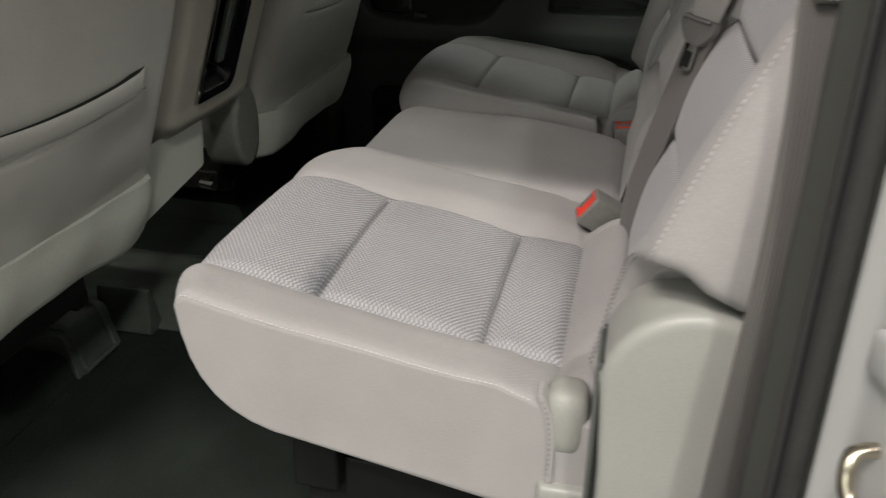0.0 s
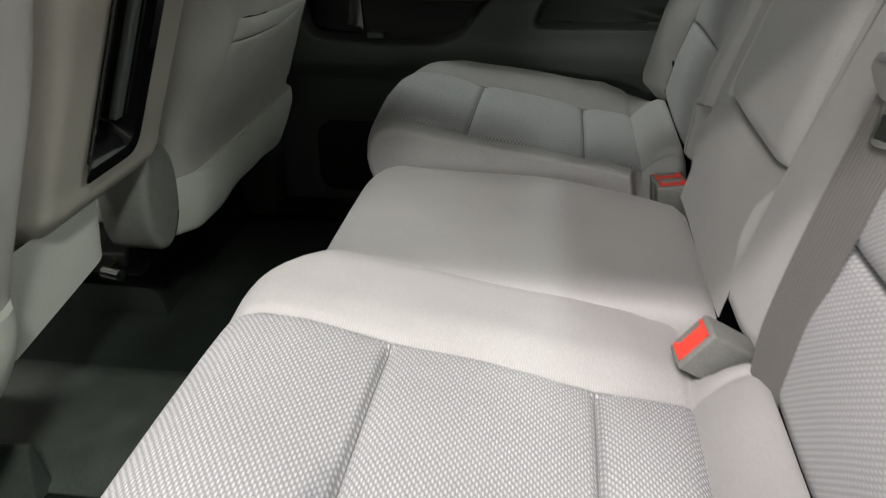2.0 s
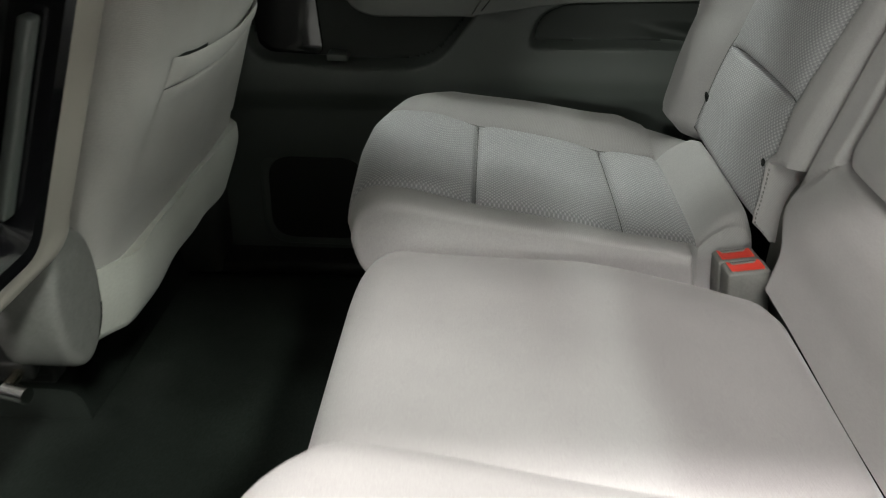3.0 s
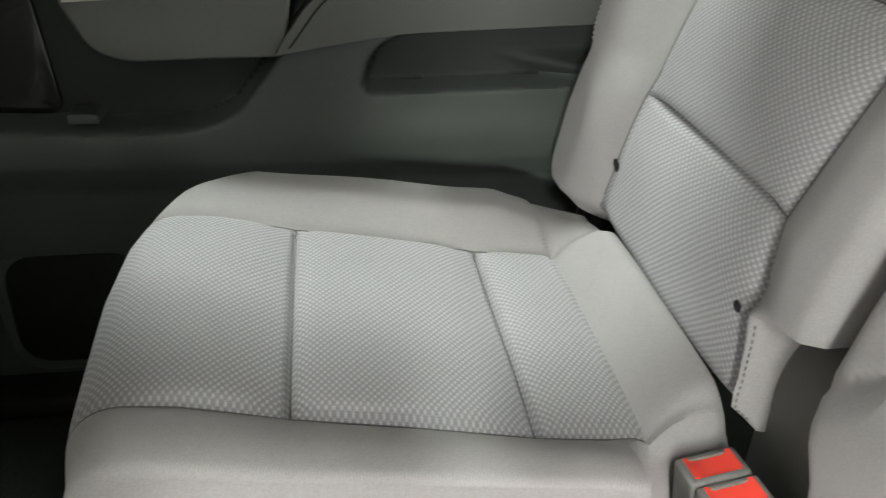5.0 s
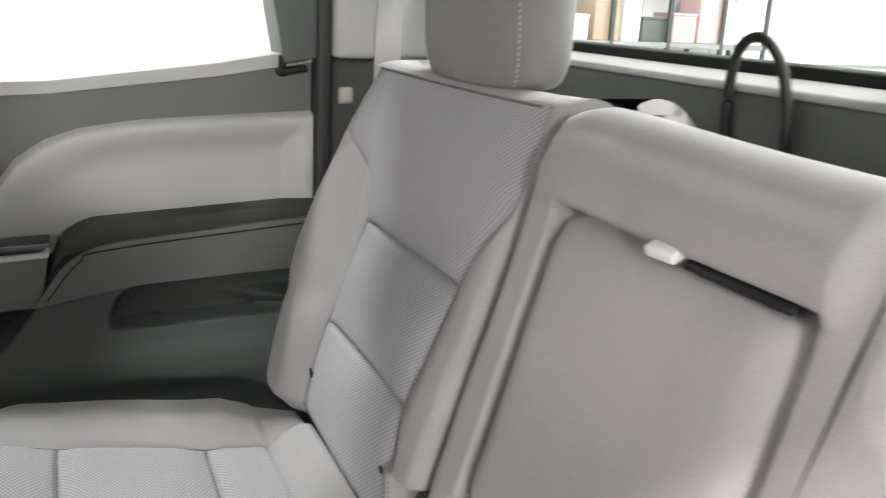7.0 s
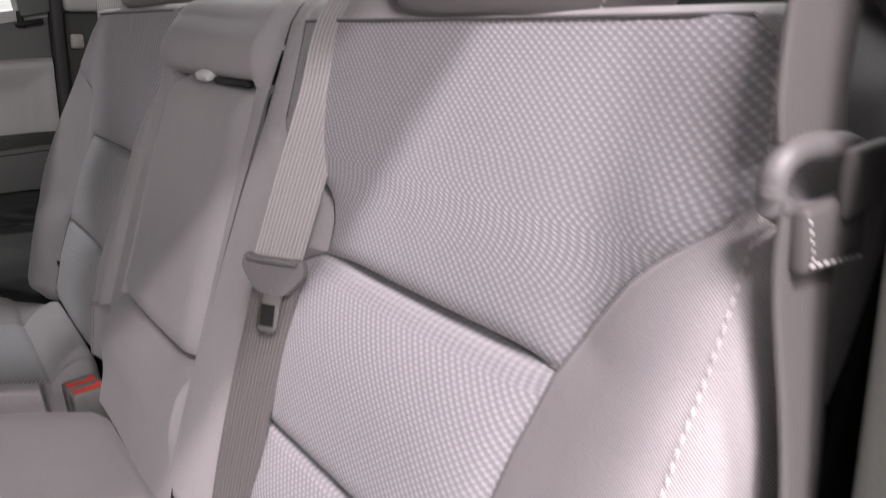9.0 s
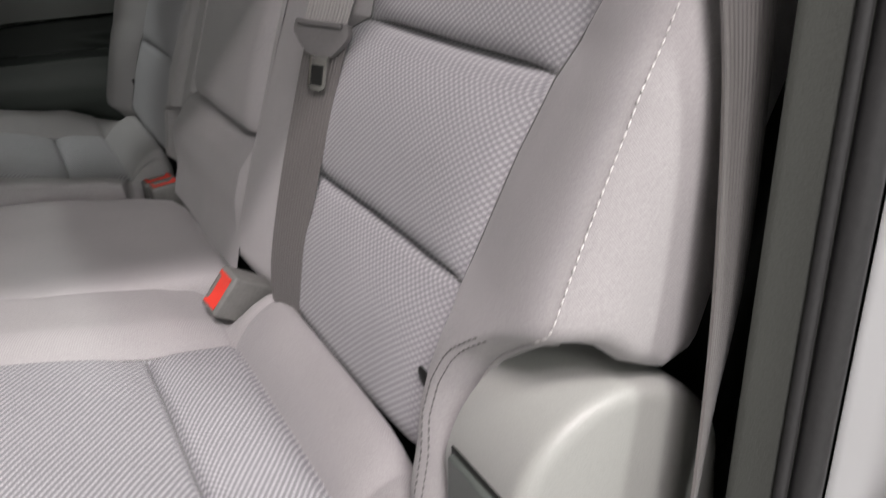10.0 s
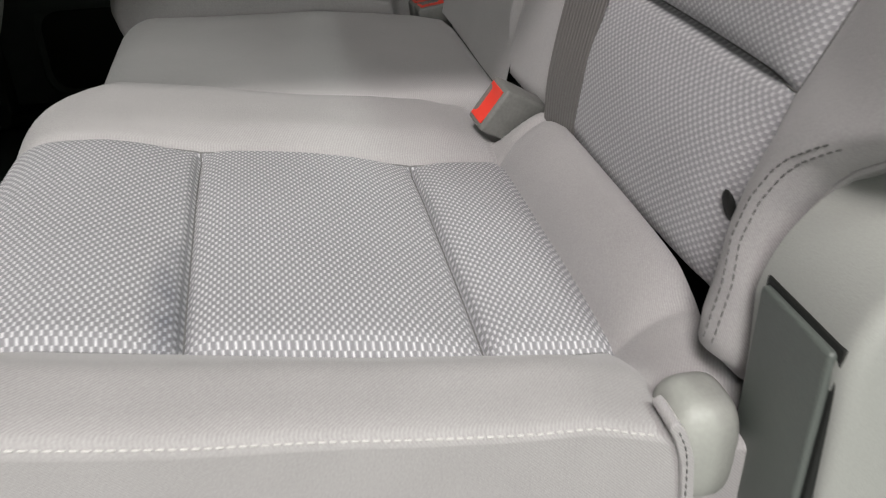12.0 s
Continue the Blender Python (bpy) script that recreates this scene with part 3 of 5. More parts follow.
corner_patch(near_cushion, (0.454, -0.004, 0.346), (0.500, 0.048, 0.424), VINYL, "smooth grey vinyl corner patch")
strap = rounded([(0.447, 0.421), (0.4525, 0.4245), (0.459, 0.415), (0.466, 0.394), (0.4695, 0.365), (0.4695, 0.318), (0.4615, 0.318), (0.4615, 0.365), (0.458, 0.392), (0.452, 0.411)], 0.004, 3)
part("edge_strap", slab(strap, "y", -0.0045, 0.020, 0.003, 3), CLOTH, near_cushion, "turned cloth edge strap")
stitches("stitching", curve_through([(0.4535, -0.0045, 0.417), (0.4600, -0.0048, 0.400), (0.4637, -0.0048, 0.365), (0.4637, -0.0048, 0.322)], 8), THREAD_DARK, near_cushion, 0.0040, 0.0022, 0.0006)

# ---------------------------------------------------------------- rear bench: backrests


def lean_x(z):
    """The front plane of the backrests."""
    return lin(z, (0.38, 0.48, 0.56, 0.715, 0.90, 1.0), (0.512, 0.541, 0.563, 0.614, 0.668, 0.697))


def bound_out(z, flip=False):
    """Between woven panel and outer bolster."""
    if flip:
        return lin(z, (0.40, 0.48, 0.56, 0.66, 0.72, 0.75, 0.775, 0.80, 0.82, 0.835, 0.95), (0.098, 0.104, 0.104, 0.110, 0.112, 0.103, 0.080, 0.040, 0.0, -0.030, -0.008))
    return lin(z, (0.40, 0.48, 0.56, 0.66, 0.713, 0.75, 0.78, 0.80, 0.815, 0.828, 0.85, 0.885, 0.902, 0.912), (0.108, 0.116, 0.112, 0.094, 0.078, 0.056, 0.030, 0.004, -0.020, -0.033, -0.034, -0.022, -0.010, 0.004))


def bound_in(z, flip=False):
    if flip:
        return lin(z, (0.40, 0.45, 0.48, 0.50, 0.53, 0.56, 0.66, 0.72, 0.75, 0.775, 0.80, 0.82, 0.95), (0.466, 0.456, 0.444, 0.432, 0.418, 0.408, 0.424, 0.438, 0.446, 0.462, 0.485, 0.503, 0.503))
    return lin(z, (0.40, 0.48, 0.56, 0.70, 0.718, 0.745, 0.765, 0.785, 0.795, 0.805, 0.815, 0.91, 0.95), (0.430, 0.432, 0.432, 0.430, 0.384, 0.385, 0.396, 0.446, 0.498, 0.526, 0.538, 0.540, 0.534))


def edge_out(z, flip=False):
    if flip:
        return lin(z, (0.40, 0.45, 0.52, 0.56, 0.585, 0.61, 0.65, 0.75, 0.83, 0.88, 0.91, 0.95), (-0.006, -0.028, -0.034, -0.026, -0.020, -0.038, -0.053, -0.056, -0.052, -0.036, -0.014, 0.004))
    return lin(z, (0.40, 0.472, 0.497, 0.524, 0.545, 0.556, 0.570, 0.580, 0.588, 0.594, 0.60, 0.75, 0.83, 0.88, 0.91, 0.95), (0.026, 0.032, 0.040, 0.037, 0.027, 0.018, 0.000, -0.016, -0.036, -0.050, -0.056, -0.056, -0.052, -0.036, -0.014, 0.004))


CREASE_A, CREASE_B = 0.562, 0.716


def back_front(y, z, f):
    """x of the front of a backrest; f: -1..0 outer bolster, 0..1 woven panel, 1..2 inner bolster."""
    x = lean_x(z)
    up = lin(z, (0.40, 0.50, 0.60, 0.73, 0.79, 0.83, 0.90, 0.95), (0.034, 0.042, 0.046, 0.037, 0.026, 0.019, 0.008, 0.0))
    start, end = max(bound_out(z), 0.062), edge_out(z)
    if y < start:
        x -= up * math.sin(min(1.0, (start - y) / (start - end) * 1.25) * math.pi / 2) ** 1.3
    if f > 1:
        x -= 0.45 * up * math.sin(min(1.0, (f - 1) * 1.6) * math.pi / 2) ** 1.3
    elif f >= 0:
        puff = 1 - (2 * f - 1) ** 6
        x -= puff * 0.004
        for lo, hi in ((0.425, CREASE_A), (CREASE_A, CREASE_B), (CREASE_B, 0.99)):
            if lo < z < hi:
                x -= puff * 0.010 * math.sin(math.pi * ((z - lo) / (hi - lo)) ** 1.25) ** 0.8
        for c in (CREASE_A, CREASE_B):
            below = 0.030 if z < c else 0.012
            x += puff * (0.0095 * bell(z - c, 0.0038) + 0.006 * bell(z - c, below))
    if abs(f) < 0.2 or abs(f - 1) < 0.2:
        d = min(abs(f), abs(f - 1)) * 0.25
        x += 0.004 * bell(d, 0.006)
    x += 0.03 * (1 - ease(z, 0.405, 0.436)) ** 1.5
    return x + 0.001 * math.sin(19 * y + 27 * z)


def backrest_grid(flip, inner0, joined):
    z_top, crest = (0.930, 0.941) if flip else (0.912, 0.936)
    zs = np.r_[0.405 + (CREASE_A - 0.405) * gather(26, "last"), CREASE_A + (CREASE_B - CREASE_A) * gather(30)[1:], CREASE_B + (z_top - CREASE_B) * gather(36)[1:]]
    n_a, n_b = 25, 54
    fs = np.r_[np.linspace(-1, 0, 18), np.linspace(0, 1, 40)[1:], np.linspace(1, 2, 12)[1:]]
    rows, uvs = [], []

    def row(z, shift, zz):
        yo, y1, y2 = edge_out(z, flip), bound_out(z, flip), bound_in(z, flip)
        line, lu, run = [], [], 0.0
        inner = lin(z, (0.40, 0.45, 0.503, 0.509, 0.514), (inner0 - 0.044, inner0 - 0.050, inner0 - 0.060, inner0 - 0.036, inner0)) if flip else inner0
        for f in fs:
            y = y1 + (y1 - yo) * f if f < 0 else y1 + (y2 - y1) * f if f <= 1 else y2 + (inner - y2) * (f - 1)
            x = back_front(y, z, f)
            r = 0.034
            d = y - yo
            if d < r:
                x += (r - math.sqrt(max(0, r * r - (r - d) ** 2))) * 0.8
            r2 = 0.018
            d2 = inner - y
            if d2 < r2 and not joined:
                x += r2 - math.sqrt(max(0, r2 * r2 - (r2 - d2) ** 2))
            tall = zz if flip or zz <= z_top else z_top + (zz - z_top) * (1 - 0.75 * ease(-y, -0.41, -0.34))
            line.append([x + shift, y, tall])
            run += math.hypot(x - line[-2][0] + shift, y - line[-2][1]) if len(line) > 1 else 0
            lu.append((run, zz))
        mid = lu[37][0]
        lu = [(u - mid, v) for u, v in lu]
        sag = 0 if flip else 0.034 * ease(z, 0.582, 0.592) * (1 - ease(z, 0.60, 0.70))
        head = [[line[0][0] + k, yo + b, zz - sag * ease(k, 0.0, 0.052)] for k, b in ((0.085, 0.012), (0.055, 0.002), (0.028, -0.003), (0.010, -0.0025))]
        tail = [[line[-1][0] + k, inner, zz] for k in (0.012, 0.04, 0.085)]
        return [*head, *line, *tail], [(0, 0)] * 4 + lu + [(0, 0)] * 3

    for z in zs:
        a, b = row(z, 0.0, z)
        rows.append(a), uvs.append(b)
    for a in (15, 35, 55, 75, 90):
        s, c = math.sin(radians(a)), math.cos(radians(a))
        p, q = row(0.912, 0.004 + 0.030 * (1 - c), z_top + (crest - z_top) * s)
        rows.append(p), uvs.append(q)
    for k, fall in ((0.045, 0.003), (0.06, 0.010), (0.08, 0.026), (0.10, 0.055)):
        p, q = row(0.912, 0.004 + k, crest - fall)
        rows.append(p), uvs.append(q)
    P = np.array(rows, float)
    if flip:
        P[:, :, 1] = WIDE - P[:, :, 1]
    return P, np.array(uvs, float), (n_a, n_b, len(zs) - 1)


def build_backrest(parent, flip, inner, joined):
    P, U, (a, b, c) = backrest_grid(flip, inner, joined)
    col, rowi = np.arange(P.shape[1])[None, :], np.arange(P.shape[0])[:, None]
    on = (col >= 4 + 17) & (col < 4 + 17 + 39)
    masks = [on & (rowi < a), on & (rowi >= a) & (rowi < b), on & (rowi >= b) & (rowi < c)]
    cover = ~(masks[0] | masks[1] | masks[2])
    if flip:
        stitches("stitching", [P[r, -6] + np.array((-0.0012, 0, 0)) for r in range(P.shape[0]) if 0.412 < P[r, -6, 2] < 0.500], THREAD_DARK, parent, 0.0035, 0.002, 0.0008)
    sheet("cover", P, CLOTH, parent, "", cover)
    for m in masks:
        sheet("woven_panel", P, WEAVE_BACK, parent, "grey woven cloth panel with staggered light threads", m, U)
    for j in (4 + 17, 4 + 17 + 39):
        part("seam", tube([p + np.array((-0.0002, 0, 0)) for p in P[0:c + 1:2, j]], 0.0011, 6), THREAD_DARK, parent)
    for r in (a, b):
        part("cross_seam", tube([p + np.array((-0.0004, 0, 0)) for p in P[r, 21:61]], 0.0007, 6), THREAD_DARK, parent)
    part("seam", tube([p + np.array((-0.0008, 0, 0)) for p in P[c, 21:61:2]], 0.0016, 6), THREAD_DARK, parent, "dark piped top seam")
    if not flip:
        rows = [r for r in range(P.shape[0]) if 0.43 < P[r, 4, 2] < 0.586]
        line = P[rows, 4]
        part("hem_band", tube(line, 0.0028, 8), CLOTH, parent, "rolled cloth hem")
    flipy = (lambda y: WIDE - y) if flip else (lambda y: y)
    back = span((0.66, flipy(-0.03), 0.42), (0.70, flipy(inner - 0.01), 0.86), 0.01)
    bmesh.ops.transform(back, matrix=Matrix.Translation((0.60, 0, 0.42)) @ Matrix.Rotation(radians(16), 4, "Y") @ Matrix.Translation((-0.66 + 0.05, 0, -0.42)), verts=back.verts)
    part("back_board", back, DARKER, parent)


near_back = thing("rear_backrest", (0.62, 0.40, 0.40), "wide light grey cloth rear bench backrest with woven panels", "seat backrest", "rear bench backrests")
build_backrest(near_back, False, 0.5605, True)
far_back = thing("rear_backrest", (0.62, WIDE - 0.25, 0.40), "light grey cloth single rear seat backrest with woven panels", "seat backrest", "rear bench backrests")
build_backrest(far_back, True, 0.516, False)


def centre_backrest(parent):
    """Middle of the wide backrest: frame, folded armrest and upper pad."""
    y0, y1 = 0.560, 0.964
    z_low, z_top, z_roll = 0.556, 0.846, 0.912
    zs = np.r_[0.405 + (z_low - 0.405) * gather(22, "last"), z_low + (z_top - z_low) * gather(46)[1:], z_top + (z_roll - z_top) * (1 - gather(20, "last")[::-1])[1:]]
    fs = np.r_[gather(16, "last"), 1 + gather(36)[1:], 3 - gather(16, "last")[::-1][1:]]
    rows = []

    def row(z, shift, zz):
        a = lin(z, (z_low, z_top), (0.580, 0.592))
        b = lin(z, (z_low, z_top), (0.902, 0.908))
        up = lin(z, (0.40, 0.50, 0.60, 0.73, 0.83, 0.90, 0.95), (0.034, 0.042, 0.046, 0.040, 0.032, 0.012, 0.0))
        line = []
        low = lin(z, (0.40, 0.45, 0.485, 0.505), (0.044, 0.036, 0.016, 0.0))
        for f in fs:
            y = lin(f, (0, 1, 2, 3), (y0, a, b - 0.5 * low, y1 - low))
            w = ease(f, 0.0, 0.8)
            x = lean_x(z) - (0.45 * up * (1 - w) + 0.016 * w) + 0.001 * math.sin(19 * y + 27 * z)
            side = min(abs(f - 1), abs(f - 2)) * 0.09
            if z_low - 0.001 <= z <= z_top + 0.001:
                x += 0.018 * bell(side, 0.0055)
                if 1 < f < 2:
                    g = (f - 1.5) * 2
                    x -= 0.011 * (1 - g**8) * ease(z, z_low, z_low + 0.03) * ease(-z, -z_top, -z_top + 0.03)
            inner = ease(f, 0.9, 1.05) * ease(-f, -2.1, -1.95)
            x += 0.016 * bell(z - z_top, 0.006) * inner + 0.016 * bell(z - z_low, 0.005) * inner
            fold = z_low - 0.054 * min(1.0, max(0.0, f - 2))
            x += 0.006 * bell(z - fold, 0.0035) * ease(f, 2.0, 2.05)
            x -= 0.012 * ease(z, 0.44, 0.50) * ease(-z, -fold, -fold + 0.035) * ease(f, 0.5, 1.1)
            if z > z_top:
                t = (z - z_top) / (z_roll - z_top)
                x -= 0.014 * math.sin(min(1, t * 0.9) * math.pi) * ease(f, 0.3, 0.9) * ease(-f, -2.9, -2.4)
            r2, d2 = 0.018, y1 - low - y
            if d2 < r2:
                x += r2 - math.sqrt(max(0, r2 * r2 - (r2 - d2) ** 2))
            lift = lin(y, (0.5445, 0.62, 0.70, 0.76, 0.82, 0.866, 0.89, 0.91, 0.935, 0.964), (0, 0, 0.001, 0.003, 0.006, 0.008, 0.008, 0.005, -0.001, -0.010)) * ease(zz, 0.84, 0.90)
            line.append([x + shift, y, zz + lift])
        tail = [[line[-1][0] + k, y1 - low, line[-1][2]] for k in (0.012, 0.05, 0.10)]
        return line + tail

    for z in zs:
        rows.append(row(z, 0.0, z))
    for a in (15, 35, 55, 75, 90):
        s, c = math.sin(radians(a)), math.cos(radians(a))
        rows.append(row(z_roll, 0.004 + 0.030 * (1 - c), z_roll + 0.024 * s))
    for k, fall in ((0.045, 0.003), (0.06, 0.010), (0.08, 0.026), (0.10, 0.055)):
        rows.append(row(z_roll, 0.004 + k, 0.936 - fall))
    P = np.array(rows, float)
    col, rowi = np.arange(P.shape[1])[None, :], np.arange(P.shape[0])[:, None]
    arm = (col >= 15) & (col < 50) & (rowi >= 21) & (rowi < 66)
    sheet("centre_frame", P, CLOTH, parent, "plain cloth middle section", ~arm)
    sheet("folded_armrest", P, CLOTH, parent, "folded-up plain cloth centre armrest", arm)


centre_backrest(near_back)

# ---------------------------------------------------------------- head restraints


def headrest(y, z, parent):
    """A padded head restraint with a piped edge, on two posts."""
    w, h, d = 0.308, 0.215, 0.098
    rows = []
    nu, nv = 30, 40
    for i in range(nu + 1):
        a = -math.pi / 2 + math.pi * i / nu
        ring = []
        for j in range(nv):
            b = 2 * math.pi * j / nv
            c, s = math.cos(b), math.sin(b)
            e = 0.30
            px = d / 2 * math.copysign(abs(c) ** 0.75, c) * abs(math.cos(a)) ** e
            py = w / 2 * math.copysign(abs(s) ** 0.62, s) * abs(math.cos(a)) ** (e * 0.6)
            pz = h / 2 * math.copysign(abs(math.sin(a)) ** 0.72, math.sin(a))
            py *= 1 - 0.10 * (pz / h + 0.5)
            px -= 0.012 * math.cos(py / w * math.pi) * (1 if c < 0 else 0)
            ring.append((px, py, pz))
        rows.append(ring)
    P = np.array(rows, float)
    t = Matrix.Translation((0.706, y, z + 0.005)) @ Matrix.Rotation(radians(-1), 4, "Y")
    P = np.array([[tuple(t @ Vector(p)) for p in r] for r in P], float)
    pad = sheet("headrest", P, HEAD_CLOTH, parent, "darker grey cloth head restraint", wrap=True)
    # seam down the front, near one end
    front = [j for j in range(nv) if math.cos(2 * math.pi * j / nv) < 0]
    j = min(front, key=lambda k: abs(P[nu // 2, k, 1] - (y - 0.124)))
    stitches("stitching", [P[i, j] for i in range(4, nu - 4)], THREAD, pad, 0.0042, 0.0022, 0.0008, lift=(-0.0006, 0, 0))
    for k in (-0.06, 0.06):
        part("post", tube([(0.742, y + k, 0.88), (0.748, y + k, z - 0.05)], 0.006), CHROME, parent)


headrest(0.234, 1.012, near_back)
headrest(1.192, 1.040, far_back)

# ---------------------------------------------------------------- backrest details


def dimple(y, z, parent, size=1.0):
    x = lean_x(z) - 0.004
    bm = bmesh.new()
    bmesh.ops.create_uvsphere(bm, u_segments=14, v_segments=8, radius=0.0065, matrix=pose(x, y, z, 0, -16, 0) @ Matrix.Diagonal((0.5, 0.95 * size, 1.5 * size, 1)))
    part("anchor_slot", bm, DARKER, parent, "small black anchor slot")


for y, z, who in ((0.120, 0.484, near_back), (0.397, 0.488, near_back), (WIDE - 0.107, 0.480, far_back), (WIDE - 0.415, 0.484, far_back)):
    dimple(y, z, who, 1.3 if y == 0.120 else 1.0)

pull = thing("pull_strap", (0.64, 0.762, 0.84), "white pull strap in the gap above the folded armrest", "pull strap")
part("strap", block((0.020, 0.032, 0.011), pose(0.634, 0.738, 0.853, 0, -20, 8), 0.004), LABEL_WHITE, pull)
part("slot", block((0.012, 0.110, 0.007), pose(0.640, 0.665, 0.848, 0, -16, 0), 0.003), DARKER, pull, "dark slot")

# seams of the outer bolsters
for flip, who in ((False, near_back), (True, far_back)):
    line = []
    for z in np.linspace(0.592, 0.885, 50):
        yo = edge_out(z, flip)
        y = yo + 0.013
        x = back_front(y, z, -1.0) + (0.034 - math.sqrt(0.034**2 - 0.021**2)) * 0.8 - 0.001
        line.append((x, WIDE - y if flip else y, z))
    stitches("stitching", line, THREAD, who, 0.0042, 0.0022, 0.0007, label="white bolster stitching")
    part("seam", tube([(x - 0.0004, y - 0.0055 if flip else y + 0.0055, z) for x, y, z in line[::2] if z < 0.80], 0.0009, 6), THREAD_DARK, who)
    for k in (0.004, 0.011):
        row = []
        for z in np.linspace(0.435, 0.574, 40):
            y = edge_out(z, flip) + 0.012 + k
            x = back_front(y, z, -1.0) + (0.034 - math.sqrt(0.034**2 - max(0, 0.034 - 0.012 - k) ** 2)) * 0.8 - 0.0004
            row.append((x, WIDE - y if flip else y, z))
        stitches("stitching", row, THREAD_DARK, who, 0.0042, 0.0018, 0.0006, label="dark hem stitching")


# ---------------------------------------------------------------- outer seat hinge covers
def hinge_cover(flip):
    f = (lambda y: WIDE - y) if flip else (lambda y: y)
    th = thing("hinge_cover", (0.60, f(-0.02), 0.12), "light grey moulded plastic cover beside the rear seat", "trim cover", "seat hinge covers")
    outline = [(0.513, 0.10), (0.511, 0.38), (0.507, 0.455)]
    for a in np.linspace(172, 0, 22):
        outline.append((0.587 + 0.083 * math.cos(radians(a)), 0.474 + 0.083 * math.sin(radians(a))))
    outline += [(0.690, 0.30), (0.705, 0.10)]
    part("shell", slab(outline, "y", f(-0.056), f(0.026), 0.013, 5), COVER, th)
    # black plate behind the flap stands in for the shade in its gap
    part("flap_gap_shade", span((0.5060, f(-0.0495), 0.10), (0.5125, f(0.020), 0.4980), 0.001), DARKER, th, "black plate painting the shaded gap round the flap")
    part("front_flap", span((0.5015, f(-0.046), 0.10), (0.512, f(0.018), 0.494), 0.003), DARK, th, "darker grey latch flap")
    return th


hinge_cover(False)
bracket = thing("seat_bracket", (0.56, 1.50, 0.3), "dark steel hinge bracket beside the single backrest", "bracket", "hinge brackets")
part("blade", block((0.012, 0.005, 0.14), pose(0.552, 1.512, 0.43, 0, 10, 0), 0.002), STEEL_DARK, bracket)
shroud = thing("hinge_cover", (0.58, 0.992, 0.30), "dark grey moulded hinge cover between the two backrests", "trim cover", "seat hinge covers")
arch = rounded([(0.545, 0.30), (0.552, 0.455), (0.575, 0.492), (0.62, 0.50), (0.66, 0.48), (0.66, 0.30)], [0.004, 0.02, 0.03, 0.02, 0.02, 0.004], 5)
part("shell", slab(arch, "y", 0.955, 1.042, 0.010, 4), TRIM_MID, shroud)
part("slot", block((0.004, 0.008, 0.022), pose(0.5505, 0.966, 0.452, 0, 10, 0), 0.0015), DARKER, shroud, "small black slot")

base = thing("bench_frame", (0.3, 0.7, 0.03), "dark steel frame under the rear bench", "seat base")
part("front_beam", span((0.14, 0.10, 0.16), (0.20, 1.40, 0.315), 0.006), DARKER, base)
part("rear_beam", span((0.42, 0.03, 0.03), (0.52, 1.47, 0.31), 0.006), DARKER, base)
for y in (0.14, 0.55, 0.95, 1.36):
    part("bracket", span((0.15, y - 0.02, 0.03), (0.45, y + 0.02, 0.20), 0.004), DARKER, base)
sill = thing("seat_side_trim", (0.48, 0.0, 0.1), "light grey plastic trim under the cushion corner", "trim panel", "seat side trims")
part("panel", span((0.455, -0.012, 0.10), (0.518, 0.03, 0.318), 0.006), COVER, sill)

# ---------------------------------------------------------------- belts and buckles


def recess(bm, way, rim=0.0028, deep=0.0035):
    """Hollows out the broad face that looks along way, leaving a rim."""
    way = Vector(way).normalized()
    bmesh.ops.recalc_face_normals(bm, faces=bm.faces)
    face = max((q for q in bm.faces if q.normal.dot(way) > 0.9), key=lambda q: q.calc_area())
    bmesh.ops.inset_region(bm, faces=[face], thickness=rim)
    bmesh.ops.inset_region(bm, faces=[face], thickness=0.0006, depth=-deep)
    return bm


def buckle_button(m, th):
    lip = [(0.006, -0.0195), (-0.0008, -0.0195), (-0.0008, -0.0165), (0.0022, -0.012), (0.0022, 0.012), (-0.0008, 0.0165), (-0.0008, 0.0195), (0.006, 0.0195)]
    bm = slab(lip, "y", -0.0088, 0.0122, 0.0008, 2)
    bmesh.ops.transform(bm, matrix=m, verts=bm.verts)
    part("button", bm, RED, th, "red release button")
    part("slot", block((0.003, 0.0030, 0.036), m @ Matrix.Translation((0.0030, -0.0108, 0.0)), 0.0004, 1), DARKER, th, "dark tongue slot")


def buckle(m, label, long=0.062):
    """Local x runs along the body away from the button, z along the button, y across."""
    th = thing("belt_buckle", m.translation, label, "belt buckle", "belt buckles")
    part("body", recess(block((long, 0.031, 0.050), m @ Matrix.Translation((long / 2, 0, 0)), 0.0035, 3), m.to_3x3() @ Vector((-1, 0, 0))), BUCKLE, th)
    buckle_button(m, th)
    part("stalk", block((0.10, 0.022, 0.010), m @ Matrix.Translation((long + 0.03, 0, -0.012)), 0.003), RUBBER, th, "black stalk")
    return th


def axes_pose(origin, xdir, zdir):
    """A pose from where its x and (roughly) z axes point."""
    x = Vector(xdir).normalized()
    y = Vector(zdir).cross(x).normalized()
    z = x.cross(y)
    return Matrix.Translation(origin) @ Matrix((x, y, z)).transposed().to_4x4()


buckle(axes_pose((0.4583, 0.4502, 0.4395), (0.80, 0.29, -0.53), (0.577, -0.08, 0.81)), "grey belt buckle with red button, lying on the bench", 0.064)
pair = Matrix.Rotation(radians(5), 4, "Z") @ Matrix.Rotation(radians(84), 4, "Y")
buckle(Matrix.Translation((0.4965, 1.003, 0.400)) @ pair, "grey belt buckle with red button, in a pair", 0.060)
buckle(Matrix.Translation((0.5000, 0.9705, 0.401)) @ pair, "grey belt buckle with red button, in a pair", 0.060)

